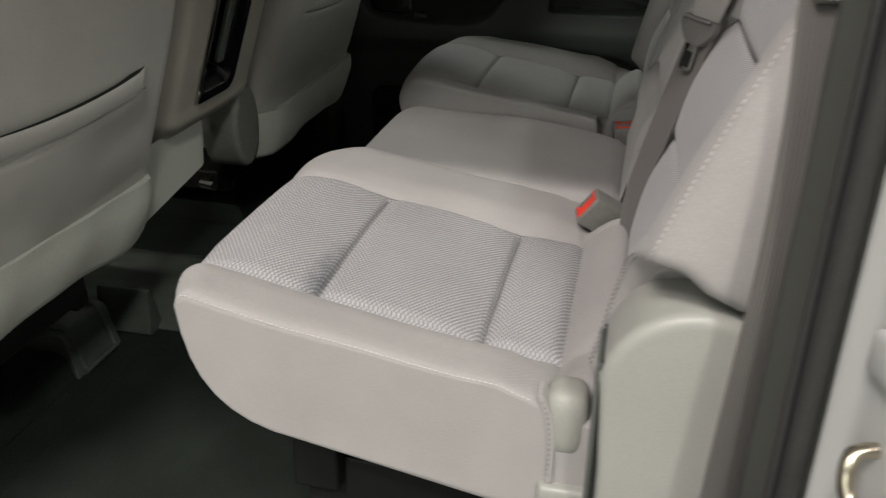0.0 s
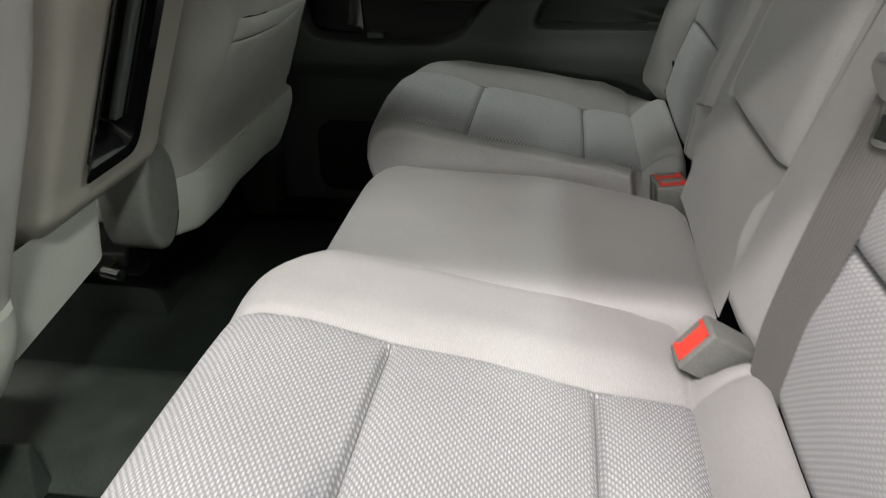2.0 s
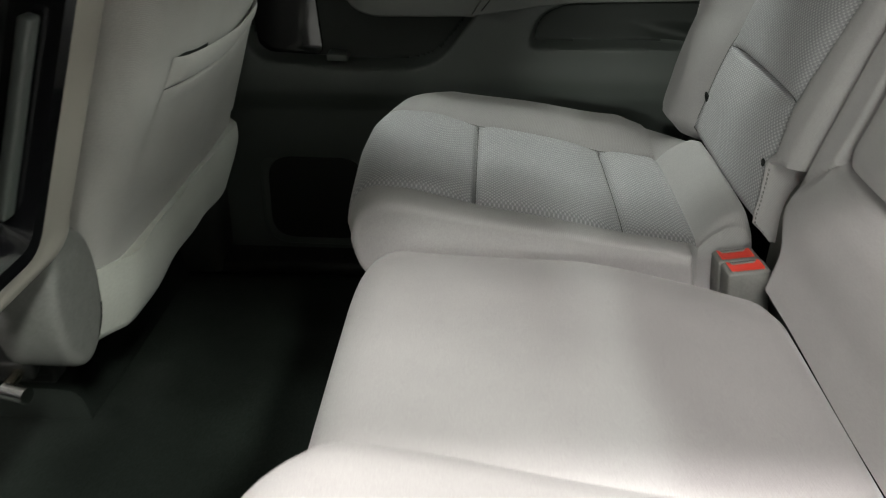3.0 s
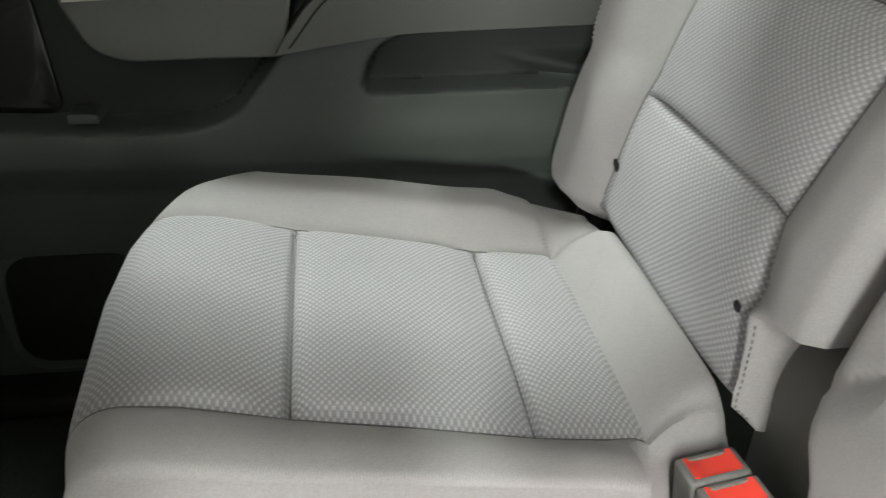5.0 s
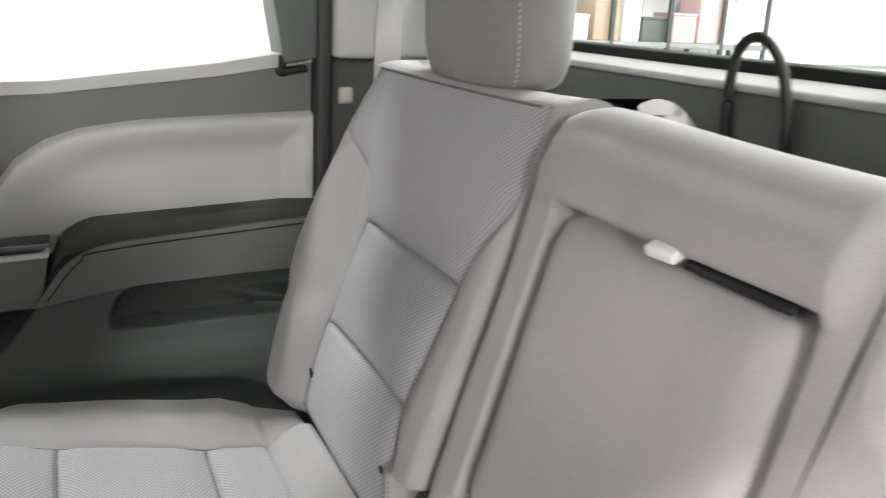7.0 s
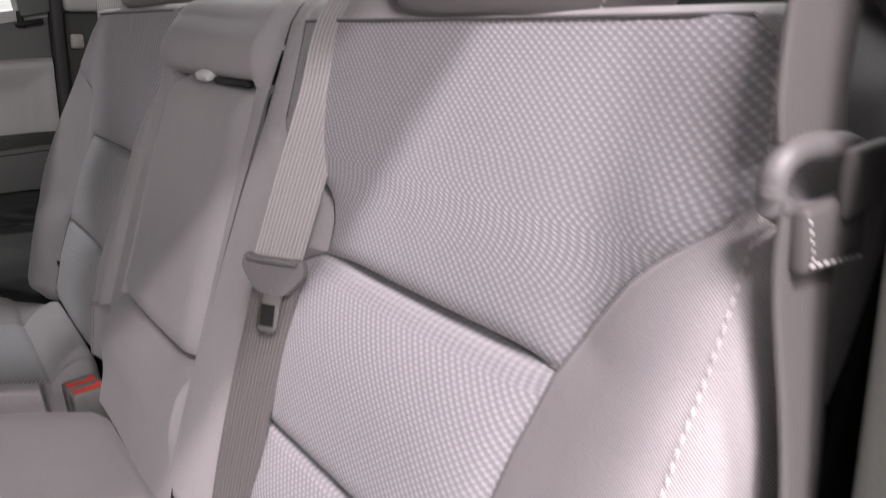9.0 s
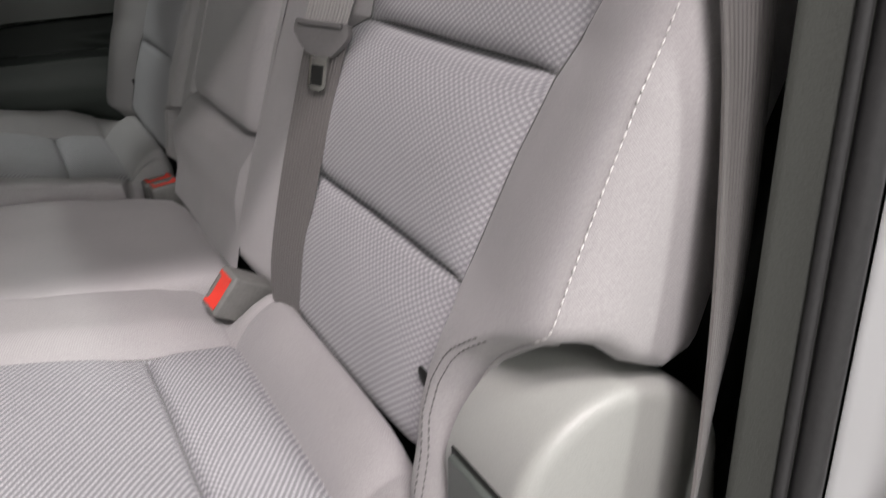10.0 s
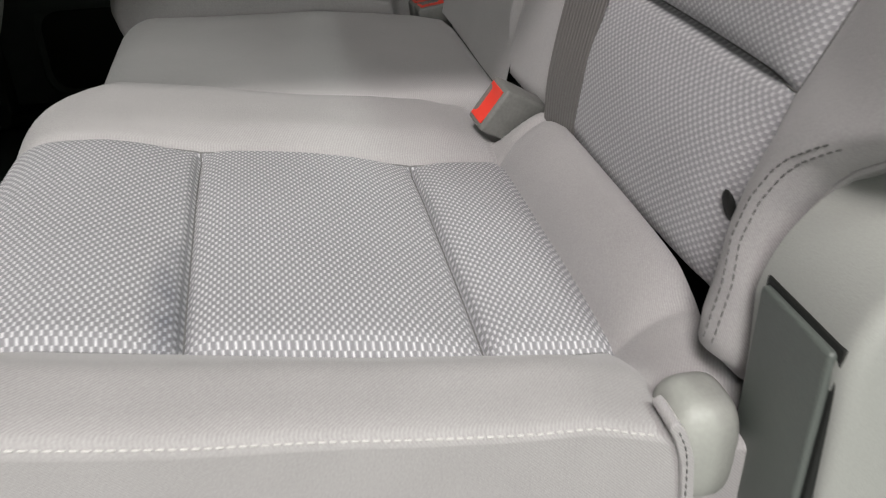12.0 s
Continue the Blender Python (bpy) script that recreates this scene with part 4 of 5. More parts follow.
centre_belt = thing("centre_seat_belt", (0.55, 0.43, 0.44), "grey lap and shoulder belt lying over the backrest", "seat belt", "seat belts")
ribbon("shoulder_webbing", [(0.92, 0.32, 1.23), (0.80, 0.375, 1.09), (0.715, 0.414, 0.978), (0.668, 0.434, 0.918), (0.638, 0.423, 0.845), (0.606, 0.411, 0.775), (0.582, 0.408, 0.712)],
       [(-0.6, 0.7, 0.3), (-0.7, 0.65, 0.2), (-0.8, 0.55, 0.1), (-0.8, 0.55, 0.05), (-0.75, 0.65, 0.05), (-0.68, 0.73, 0), (-0.63, 0.78, 0)], 0.047, WEB, centre_belt)
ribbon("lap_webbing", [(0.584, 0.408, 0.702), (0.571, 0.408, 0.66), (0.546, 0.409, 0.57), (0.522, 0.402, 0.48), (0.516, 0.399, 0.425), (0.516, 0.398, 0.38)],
       [(-0.6, 0.8, 0), (-0.55, 0.83, 0), (-0.5, 0.85, 0), (-0.4, 0.9, 0), (-0.3, 0.9, 0), (-0.3, 0.9, 0)], 0.047, WEB_DARK, centre_belt, "darker lap webbing")
tm = axes_pose((0.576, 0.404, 0.697), (0.78, 0.60, -0.22), (0.22, 0.1, 0.97)) @ Matrix.Diagonal((1, 0.84, 0.86, 1))
crown = rounded([(-0.037, 0.006), (-0.034, 0.019), (-0.026, 0.020), (0.026, 0.020), (0.034, 0.022), (0.038, 0.008), (0.026, -0.008), (0.014, -0.018), (-0.016, -0.018), (-0.027, -0.007)], 0.006, 4)
bm = slab([(p[0], p[1]) for p in crown], "x", -0.005, 0.004, 0.002, 2)
bmesh.ops.transform(bm, matrix=tm, verts=bm.verts)
tongue = part("tongue", bm, TONGUE, centre_belt, "grey plastic belt tongue")
part("tongue_lip", block((0.010, 0.058, 0.005), tm @ Matrix.Translation((-0.005, 0.0, 0.017)), 0.002), TONGUE, tongue)
bm = slab(rounded([(-0.012, -0.014), (0.012, -0.014), (0.012, -0.052), (0.006, -0.056), (-0.006, -0.056), (-0.012, -0.052)], 0.003, 3), "x", -0.0035, -0.001, 0.0006, 2)
bmesh.ops.transform(bm, matrix=tm, verts=bm.verts)
part("latch_plate", bm, CHROME, tongue, "chromed latch plate")
bm = block((0.0012, 0.015, 0.022), tm @ Matrix.Translation((-0.0038, 0.0, -0.039)), 0)
part("hole", bm, DARKER, tongue)
bm = bmesh.new()
bmesh.ops.create_uvsphere(bm, u_segments=12, v_segments=8, radius=0.006, matrix=pose(0.586, 0.380, 0.652) @ Matrix.Diagonal((0.5, 1, 1, 1)))
part("stop_button", bm, DARKER, centre_belt)

side_belt = thing("outer_seat_belt", (0.64, -0.07, 0.45), "grey shoulder belt hanging beside the rear seat", "seat belt", "seat belts")
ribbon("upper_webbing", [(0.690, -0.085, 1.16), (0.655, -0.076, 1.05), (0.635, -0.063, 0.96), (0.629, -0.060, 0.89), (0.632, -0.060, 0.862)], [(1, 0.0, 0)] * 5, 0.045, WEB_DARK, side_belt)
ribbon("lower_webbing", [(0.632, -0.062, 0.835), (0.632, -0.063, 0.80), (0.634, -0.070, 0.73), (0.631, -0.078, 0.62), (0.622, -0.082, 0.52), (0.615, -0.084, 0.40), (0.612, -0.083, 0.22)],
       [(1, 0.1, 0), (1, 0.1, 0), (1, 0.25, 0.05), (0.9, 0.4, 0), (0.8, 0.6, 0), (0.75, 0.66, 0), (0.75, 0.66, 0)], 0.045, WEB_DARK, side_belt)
loop = curve_through([(0.6085, -0.0600, 0.838), (0.6095, -0.0605, 0.850), (0.619, -0.0610, 0.8575), (0.636, -0.0615, 0.859), (0.656, -0.062, 0.8565), (0.668, -0.061, 0.848), (0.668, -0.060, 0.836), (0.650, -0.059, 0.830), (0.625, -0.059, 0.830)], 6)
part("guide_loop", tube(loop, 0.0062, 12, True), TONGUE, side_belt, "moulded grey guide loop")
part("folded_end", block((0.033, 0.007, 0.030), pose(0.656, -0.0695, 0.845, 4, -5, 6), 0.003), WEB_DARK, side_belt, "belt folded through the loop")
part("folded_end", block((0.049, 0.010, 0.029), pose(0.641, -0.0655, 0.8235, 0, -3, 6), 0.004), WEB_DARK, side_belt, "sewn belt fold")
stitches("stitching", [(0.6205 + 0.043 * t, -0.0725 + 0.0044 * t, 0.8125 - 0.002 * t) for t in np.linspace(0, 1, 12)], THREAD, side_belt, 0.0040, 0.0016, 0.0010)
stitches("stitching", [(0.6235 - 0.006 * t, -0.0722, 0.8135 + 0.021 * t) for t in np.linspace(0, 1, 8)], THREAD, side_belt, 0.0026, 0.0016, 0.0008)

# ---------------------------------------------------------------- front bench, seen from behind


def front_back_x(z):
    return lin(z, (0.26, 0.39, 0.60, 1.05), (-0.292, -0.270, -0.198, -0.05))


def front_seat(flip):
    f = (lambda y: WIDE - y) if flip else (lambda y: y)
    th = thing("front_seat", (-0.35, f(0.24), 0.05), "light grey cloth front seat with map pocket and hanging skirt", "car seat", "front seats")
    y0, y1 = -0.065, 0.535
    zs = np.r_[np.linspace(0.34 if flip else 0.375, 0.94, 44)]
    rows = []
    for z in zs:
        w = 0.035 * ease(z, 0.55, 0.94) ** 2
        a, b = y0 + w * 1.2 + 0.05 * ease(z, 0.62, 0.94), y1 - w - 0.02 * ease(z, 0.5, 0.9)
        line = []
        r = 0.055
        for t in np.r_[np.linspace(0, 0.12, 9), np.linspace(0.12, 0.88, 30)[1:], np.linspace(0.88, 1, 9)[1:]]:
            y = a + (b - a) * t
            d = min(y - a, b - y)
            x = front_back_x(z) + 0.012 * (1 - (2 * t - 1) ** 2)
            if d < r:
                x -= (r - math.sqrt(max(0, r * r - (r - d) ** 2))) * 0.9
            x += 0.0015 * math.sin(14 * y + 20 * z)
            line.append((x, f(y), z))
        head = [(line[0][0] - k, f(a + 0.004), z) for k in (0.16, 0.08, 0.03)]
        tail = [(line[-1][0] - k, f(b - 0.004), z) for k in (0.03, 0.08, 0.16)]
        rows.append([*head, *line, *tail])
    for k, dz in ((0.02, 0.02), (0.05, 0.035), (0.11, 0.04)):
        rows.append([(x - k, y, z + dz) for x, y, z in rows[43]])
    sheet("backrest_cover", np.array(rows, float), CLOTH_BACK, th)
    # map pocket: a flat cloth panel with a thick rolled hem, slack and open at the top
    P = []
    for v in np.r_[np.linspace(0, 0.28, 22), np.linspace(0.28, 1, 14)[1:]]:
        inner = lin(v, (0, 0.12, 0.5, 1), (0.425, 0.428, 0.465, 0.512))
        line = []
        for u in gather(48):
            y = 0.018 * (1 - v) - 0.045 * v + (inner - 0.018 * (1 - v) + 0.045 * v) * u
            slack = math.sin(u * math.pi) ** 0.6
            z = 0.606 - 0.012 * slack * (1 - v) - 0.201 * v
            edge = min(1, u * 14) * min(1, (1 - u) * 14)
            roll = math.sqrt(max(0.0, 1 - ((v - 0.085) / 0.095) ** 2)) if v < 0.18 else 0.0
            off = 0.0012 + edge * (0.009 * (1 - v) ** 1.4 * slack + 0.008 * roll - 0.005 * bell(v - 0.185, 0.012) + 0.002 * bell(v - 0.26, 0.05))
            t = (y - y0) / (y1 - y0)
            x = front_back_x(z) + 0.012 * (1 - (2 * t - 1) ** 2) + off
            d = min(y - y0, y1 - y)
            if d < 0.055:
                x -= (0.055 - math.sqrt(max(0, 0.055**2 - (0.055 - d) ** 2))) * 0.9
            x += 0.0022 * math.sin(9 * y + 4) * math.sin(11 * v) * edge
            line.append((x + 0.0015 * math.sin(14 * y + 20 * z), f(y), z))
        P.append(line)
    inside = [[(x - k, y, z - dz) for x, y, z in P[0]] for k, dz in ((0.033, 0.06), (0.013, 0.020), (0.004, 0.003))]
    sheet("map_pocket", np.array([*inside, *P], float), CLOTH_BACK, th, "slack cloth map pocket with a rolled hem")
    # dark strip on the backrest paints the shade inside the pocket mouth
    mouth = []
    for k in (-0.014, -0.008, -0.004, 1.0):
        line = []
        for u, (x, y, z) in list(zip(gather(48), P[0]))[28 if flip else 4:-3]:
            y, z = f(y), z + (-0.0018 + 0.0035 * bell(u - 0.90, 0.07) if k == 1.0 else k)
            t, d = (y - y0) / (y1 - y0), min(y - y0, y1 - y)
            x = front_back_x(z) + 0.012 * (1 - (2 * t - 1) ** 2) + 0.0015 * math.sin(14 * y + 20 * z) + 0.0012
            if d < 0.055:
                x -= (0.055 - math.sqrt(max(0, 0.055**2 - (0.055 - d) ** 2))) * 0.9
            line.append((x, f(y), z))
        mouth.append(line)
    sheet("recess_dark", np.array(mouth, float), RECESS_DARK, th, "near-black strip painted as shade at the pocket mouth")
    part("hem_seam", tube([(x + 0.0004, y, z) for x, y, z in P[14][2:-2]], 0.0009, 6), THREAD_DARK, th)
    # upright seam and the zip of the cover near its outer edge
    for name, shift, radius in (("seam", 0.0, 0.0011), ("zip", -0.058, 0.0026)):
        line = []
        for z in np.linspace(0.42 if name == "seam" else 0.62, 0.93, 30):
            y = lin(z, (0.42, 0.54, 0.59, 0.65, 0.74, 0.93), (-0.02, 0.010, 0.030, 0.060, 0.085, 0.115)) + shift
            w = 0.035 * ease(z, 0.55, 0.94) ** 2
            a, b = y0 + w * 1.2 + 0.05 * ease(z, 0.62, 0.94), y1 - w - 0.02 * ease(z, 0.5, 0.9)
            t = (y - a) / (b - a)
            x = front_back_x(z) + 0.012 * (1 - (2 * t - 1) ** 2)
            d = min(y - a, b - y)
            if d < 0.055:
                x -= (0.055 - math.sqrt(max(0, 0.055**2 - (0.055 - d) ** 2))) * 0.9
            line.append((x + 0.0015 * math.sin(14 * y + 20 * z) - 0.0002, f(y), z))
        if name == "seam":
            line = [p for p in line if p[2] > 0.612]
        part(name, tube(line, radius, 6), THREAD_DARK, th, "" if name == "seam" else "dark zip of the seat cover")
    # the skirt below
    P = []
    for v in np.linspace(0, 1, 12):
        line = []
        for u in np.linspace(0, 1, 30):
            y = y0 + 0.012 + (y1 - y0 - 0.024) * u
            drop = 0.100 + 0.006 * math.sin(u * 9) - 0.05 * (bell(u, 0.10) + (0 if flip else bell(1 - u, 0.10)))
            z = (0.362 if flip else 0.398) + 0.018 * (1 - u) - drop * v
            x = front_back_x(z) + 0.020 + 0.008 * math.sin(v * math.pi) - 0.030 * (bell(u, 0.05) + bell(1 - u, 0.05)) + 0.002 * math.sin(u * 23 + v * 3)
            line.append((x, f(y), z))
        P.append(line)
    P.append([(x - 0.010, y, z - 0.002) for x, y, z in P[-1]])
    P.insert(0, [(x - 0.016, y, z - 0.002) for x, y, z in P[0]])
    sheet("skirt", np.array(P, float), SKIRT, th, "paler grey hanging skirt")
    part("cushion", span((-0.80, f(y0 + 0.02), 0.26), (-0.31, f(y1 - 0.01), 0.42), 0.05, 5), CLOTH_BACK, th)
    part("base", span((-0.78, f(y0 + 0.08), 0.16), (-0.40, f(y1 - 0.06), 0.27), 0.01), DARKER, th, "black seat base")
    for y in (y0 + 0.10, y1 - 0.08):
        part("rail", span((-0.82, f(y - 0.018), 0.15), (-0.40, f(y + 0.018), 0.185), 0.005), DARKER, th, "black seat rail")
    return th


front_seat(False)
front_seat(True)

mid = thing("centre_front_seat", (-0.35, 0.75, 0.2), "folding centre front seat with taupe shell and black tray", "car seat")


def shell_x(z):
    return lin(z, (0.40, 0.47, 0.80, 1.0), (-0.275, -0.262, -0.150, -0.08))


P = []
for z in np.r_[np.linspace(0.418, 0.47, 10), np.linspace(0.47, 0.92, 30)[1:]]:
    line = []
    pinch = 0.03 * (1 - ease(z, 0.418, 0.46))
    for t in np.linspace(0, 1, 36):
        y = 0.560 + pinch + (0.375 - 2 * pinch) * t
        d = min(y - 0.560 - pinch, 0.935 - pinch - y)
        r = 0.05
        x = shell_x(z)
        if d < r:
            x -= (r - math.sqrt(max(0, r * r - (r - d) ** 2))) * 0.9
        x -= 0.025 * (1 - ease(z, 0.410, 0.455)) ** 2
        line.append((x, y, z))
    line = [(line[0][0] - 0.12, 0.565 + pinch, z), *line, (line[-1][0] - 0.12, 0.930 - pinch, z)]
    P.append(line)
P.insert(0, [(x - 0.06, y, z - 0.002) for x, y, z in P[0]])
P = np.array(P, float)
zr = P[:, 5, 2][:, None]
ymid = P[10, :, 1][None, :]
tray = (ymid > 0.672) & (ymid < 0.812) & (zr > 0.478)
sheet("shell", P, TAUPE, mid, "taupe plastic shell", ~tray)
lean = math.degrees(math.atan2(0.112, 0.33))
rim = rounded([(-0.075, 0.0), (0.068, 0.0), (0.068, 0.46), (-0.075, 0.46)], [0.012, 0.03, 0.03, 0.012], 6)
inner = rounded([(-0.062, 0.016), (0.052, 0.016), (0.052, 0.44), (-0.062, 0.44)], [0.01, 0.02, 0.02, 0.01], 6)
tm = Matrix.Translation((shell_x(0.472) + 0.003, 0.745, 0.470)) @ Matrix.Rotation(radians(lean), 4, "Y")


def tray_ring(a, b, da, db):
    bm = bmesh.new()
    va = [bm.verts.new(tm @ Vector((da, p[0], p[1]))) for p in a]
    vb = [bm.verts.new(tm @ Vector((db, p[0], p[1]))) for p in b]
    n = len(va)
    for i in range(n):
        bm.faces.new((va[i], va[(i + 1) % n], vb[(i + 1) % n], vb[i]))
    return bm


part("tray_rim", tray_ring(rim, inner, 0.003, 0.0), GLOSS, mid, "gloss black tray rim")
part("tray_wall", tray_ring(inner, [(p[0] * 0.9, 0.02 + p[1] * 0.955) for p in inner], 0.0, -0.045), GLOSS, mid)
bm = bmesh.new()
bm.faces.new([bm.verts.new(tm @ Vector((-0.045, p[0] * 0.9, 0.02 + p[1] * 0.955))) for p in inner])
part("tray_floor", bm, DARKER, mid)
part("tray_ledge", block((0.012, 0.020, 0.20), tm @ Matrix.Translation((-0.022, 0.036, 0.15)), 0.003), DARK, mid, "dark moulded ledge")
# cloth front of the seat base, below the shell
P = []
for v in np.linspace(0, 1, 10):
    line = []
    for u in np.linspace(0, 1, 20):
        y = 0.535 + 0.255 * u + 0.006 * v
        z = 0.425 - (0.135 - 0.035 * u) * v
        line.append((-0.296 - 0.012 * v - 0.02 * bell(1 - u, 0.08), y, z))
    P.append(line)
P.append([(x - 0.02, y, z + 0.002) for x, y, z in P[-1]])
sheet("base_cover", np.array(P, float), SKIRT, mid, "paler grey cloth seat base cover")
# round recliner cover beside the passenger seat
hub = [(0.0 + 0.058 * math.cos(a), 0.0 + 0.090 * math.sin(a)) for a in np.linspace(0, 2 * math.pi, 28, endpoint=False)]
bm = slab([(0.922 + p[0], 0.355 + p[1]) for p in hub], "x", -0.282, -0.36, 0.014, 4)
part("recliner_cover", bm, BUCKLE, mid, "grey rounded recliner cover")
bolt = thing("pivot_bolt", (-0.36, 0.93, 0.2), "chromed pivot bolt head under the seat", "bolt")
bm = tube([(-0.415, 0.935, 0.205), (-0.380, 0.925, 0.205)], 0.011, 14)
part("head", bm, CHROME, bolt)
part("shank", tube([(-0.415, 0.945, 0.205), (-0.415, 1.03, 0.212)], 0.008, 10), STEEL, bolt)
part("bracket", block((0.05, 0.06, 0.03), pose(-0.425, 1.0, 0.212, 8, 5, 12), 0.006), DARKER, bolt, "black bracket")

# ---------------------------------------------------------------- far door
door = thing("rear_door", (0.2, 1.64, 0.1), "closed rear door with dark lower panel, grey insert, armrest and pockets", "car door")
SKIN = 1.625


def panel(name, pts, radius, y0, y1, mat, label="", bevel=0.004, parent=door, n=7):
    return part(name, slab(rounded(pts, radius, n), "y", y0, y1, bevel, 3), mat, parent, label)


panel("core", [(-0.36, 0.032), (0.600, 0.032), (0.600, 0.66), (-0.36, 0.66)], 0.0, 1.684, 1.70, DARKER, "", 0)
# lower panel: bulged in the middle, with two hollows
pocket = rounded([(-0.262, 0.660), (-0.255, 0.505), (-0.225, 0.468), (-0.06, 0.456), (0.06, 0.460), (0.108, 0.480), (0.168, 0.562), (0.200, 0.660)], [0, 0.05, 0.03, 0.03, 0.05, 0.04, 0.01, 0], 5)
rest = rounded([(0.262, 0.500), (0.276, 0.556), (0.32, 0.580), (0.66, 0.604), (0.66, 0.508)], [0.02, 0.03, 0.03, 0, 0], 5)
gx, gz = np.meshgrid(np.linspace(-0.36, 0.600, 250), np.linspace(0.032, 0.66, 196), indexing="ij")
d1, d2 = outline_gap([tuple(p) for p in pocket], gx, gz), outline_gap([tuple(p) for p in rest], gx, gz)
rise = 0.016 * ease(gz, 0.365, 0.415) + 0.034 * ease(gz, 0.16, 0.42) - 0.030 + 0.004 * bell(gz - 0.44, 0.03)
deep = 0.050 * ease(-d1, -0.004, 0.009) + 0.040 * ease(-d2, -0.003, 0.010) * (1 - 0.6 * ease(gx + 2.2 * (gz - 0.508), 0.50, 0.60) * ease(-gz, -0.55, -0.52))
P = np.stack([gx, SKIN - rise + deep, gz], axis=2)
# faces inside the hollows take a darker colour of their own
in_hollow = (np.minimum(d1, d2) < -0.007)[:-1, :-1]
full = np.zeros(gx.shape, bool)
full[:-1, :-1] = in_hollow
sheet("lower_panel", P, LOWER, door, "dark textured lower door panel", ~full)
sheet("hollow_faces", P, RECESS_DARK, door, "near-black inner faces of the door hollows", full)
panel("upper_panel", [(-0.36, 0.64), (0.597, 0.66), (0.597, 0.935), (0.45, 0.908), (0.2, 0.880), (-0.36, 0.86)], 0.006, SKIN - 0.006, 1.70, UPPER, "mid grey upper door panel")
# pale insert: a raised rim round a shallow dish
rows = []
for u in np.linspace(0, 1, 70):
    x = 0.047 + 0.548 * u
    hi = lin(x, (0.045, 0.10, 0.15, 0.19, 0.24, 0.32, 0.40, 0.64), (0.642, 0.716, 0.780, 0.807, 0.824, 0.835, 0.840, 0.851))
    line = []
    for v in np.linspace(0, 1, 40) ** 1.0:
        z = 0.632 + (hi - 0.632) * v
        d = min((hi - z) * lin(x, (0.05, 0.15, 0.24, 0.3), (0.55, 0.62, 0.85, 1.0)), 0.72 * math.hypot(max(0, x - 0.478), max(0, z - 0.74)) * -1 + 0.12 if x > 0.478 and z > 0.74 else 9, 0.602 - x)
        h = 0.019 * ease(d, -0.001, 0.008) - 0.017 * ease(d, 0.014, 0.062)
        line.append((x, SKIN - 0.005 - h, z))
    rows.append(line)
sheet("insert", np.array(rows, float), TRIM_LIGHT, door, "pale grey padded door insert")
# armrest: a deep moulding with its own top pad
panel("armrest", [(0.160, 0.566), (0.207, 0.634), (0.26, 0.658), (0.597, 0.686), (0.597, 0.600), (0.31, 0.590)], [0.006, 0.03, 0.05, 0.01, 0.01, 0.03], SKIN - 0.070, SKIN, TRIM_MID, "mid grey moulded armrest", 0.012)
part("armrest_seam", tube(curve_through([(0.178, SKIN - 0.0705, 0.575), (0.225, SKIN - 0.0712, 0.632), (0.275, SKIN - 0.0712, 0.650), (0.597, SKIN - 0.0712, 0.676)], 8), 0.0012, 6), DARKER, door)
panel("armrest_pad", [(0.200, 0.638), (0.204, 0.664), (0.240, 0.686), (0.597, 0.705), (0.597, 0.678), (0.28, 0.652), (0.23, 0.642)], [0.008, 0.015, 0.04, 0.01, 0.01, 0.04, 0.02], SKIN - 0.060, SKIN, PILLAR, "dark soft armrest top", 0.010)
panel("grip_bar", [(-0.078, 0.634), (0.184, 0.642), (0.172, 0.562), (-0.015, 0.559), (-0.050, 0.575)], [0.012, 0.006, 0.01, 0.03, 0.03], SKIN - 0.060, SKIN, TRIM_MID, "mid grey door grip", 0.010)
panel("switch_plate", [(-0.07, 0.640), (0.178, 0.648), (0.190, 0.662), (-0.07, 0.656)], 0.004, SKIN - 0.056, SKIN, GLOSS, "gloss black switch plate", 0.003)
panel("chrome_strip", [(-0.07, 0.629), (0.185, 0.641), (0.187, 0.648), (-0.07, 0.636)], 0.001, SKIN - 0.063, SKIN - 0.03, TRIM_LIGHT, "bright grey trim strip", 0.001)
bm = bmesh.new()
bmesh.ops.create_uvsphere(bm, u_segments=18, v_segments=10, radius=0.016, matrix=pose(0.025, SKIN - 0.056, 0.655) @ Matrix.Diagonal((1.2, 0.7, 0.45, 1)))
part("window_switch", bm, CHROME, door, "chromed window switch")
# fittings in the hollow
panel("bottle_holder", [(-0.235, 0.475), (-0.115, 0.470), (-0.130, 0.625), (-0.25, 0.625)], 0.02, SKIN + 0.022, SKIN + 0.04, GLOSS, "black bottle hollow", 0.002)
panel("pocket_clip", [(-0.105, 0.466), (-0.065, 0.466), (-0.068, 0.478), (-0.105, 0.480)], 0.005, SKIN - 0.008, SKIN + 0.04, DARK, "", 0.004)
# speaker
panel("speaker_frame", [(-0.255, 0.075), (-0.03, 0.075), (-0.03, 0.285), (-0.255, 0.285)], 0.06, SKIN + 0.018, SKIN + 0.045, DARK, "dark speaker surround", 0.006)
panel("speaker_grille", [(-0.238, 0.092), (-0.047, 0.092), (-0.047, 0.268), (-0.238, 0.268)], 0.05, SKIN + 0.015, SKIN + 0.03, DARKER, "black speaker grille", 0.002)
# inner release handle
panel("release_handle", [(0.020, 0.78), (0.062, 0.79), (0.062, 0.72), (0.042, 0.705), (0.026, 0.735)], 0.012, SKIN - 0.018, SKIN - 0.004, STEEL_GREY, "satin grey release handle", 0.004)
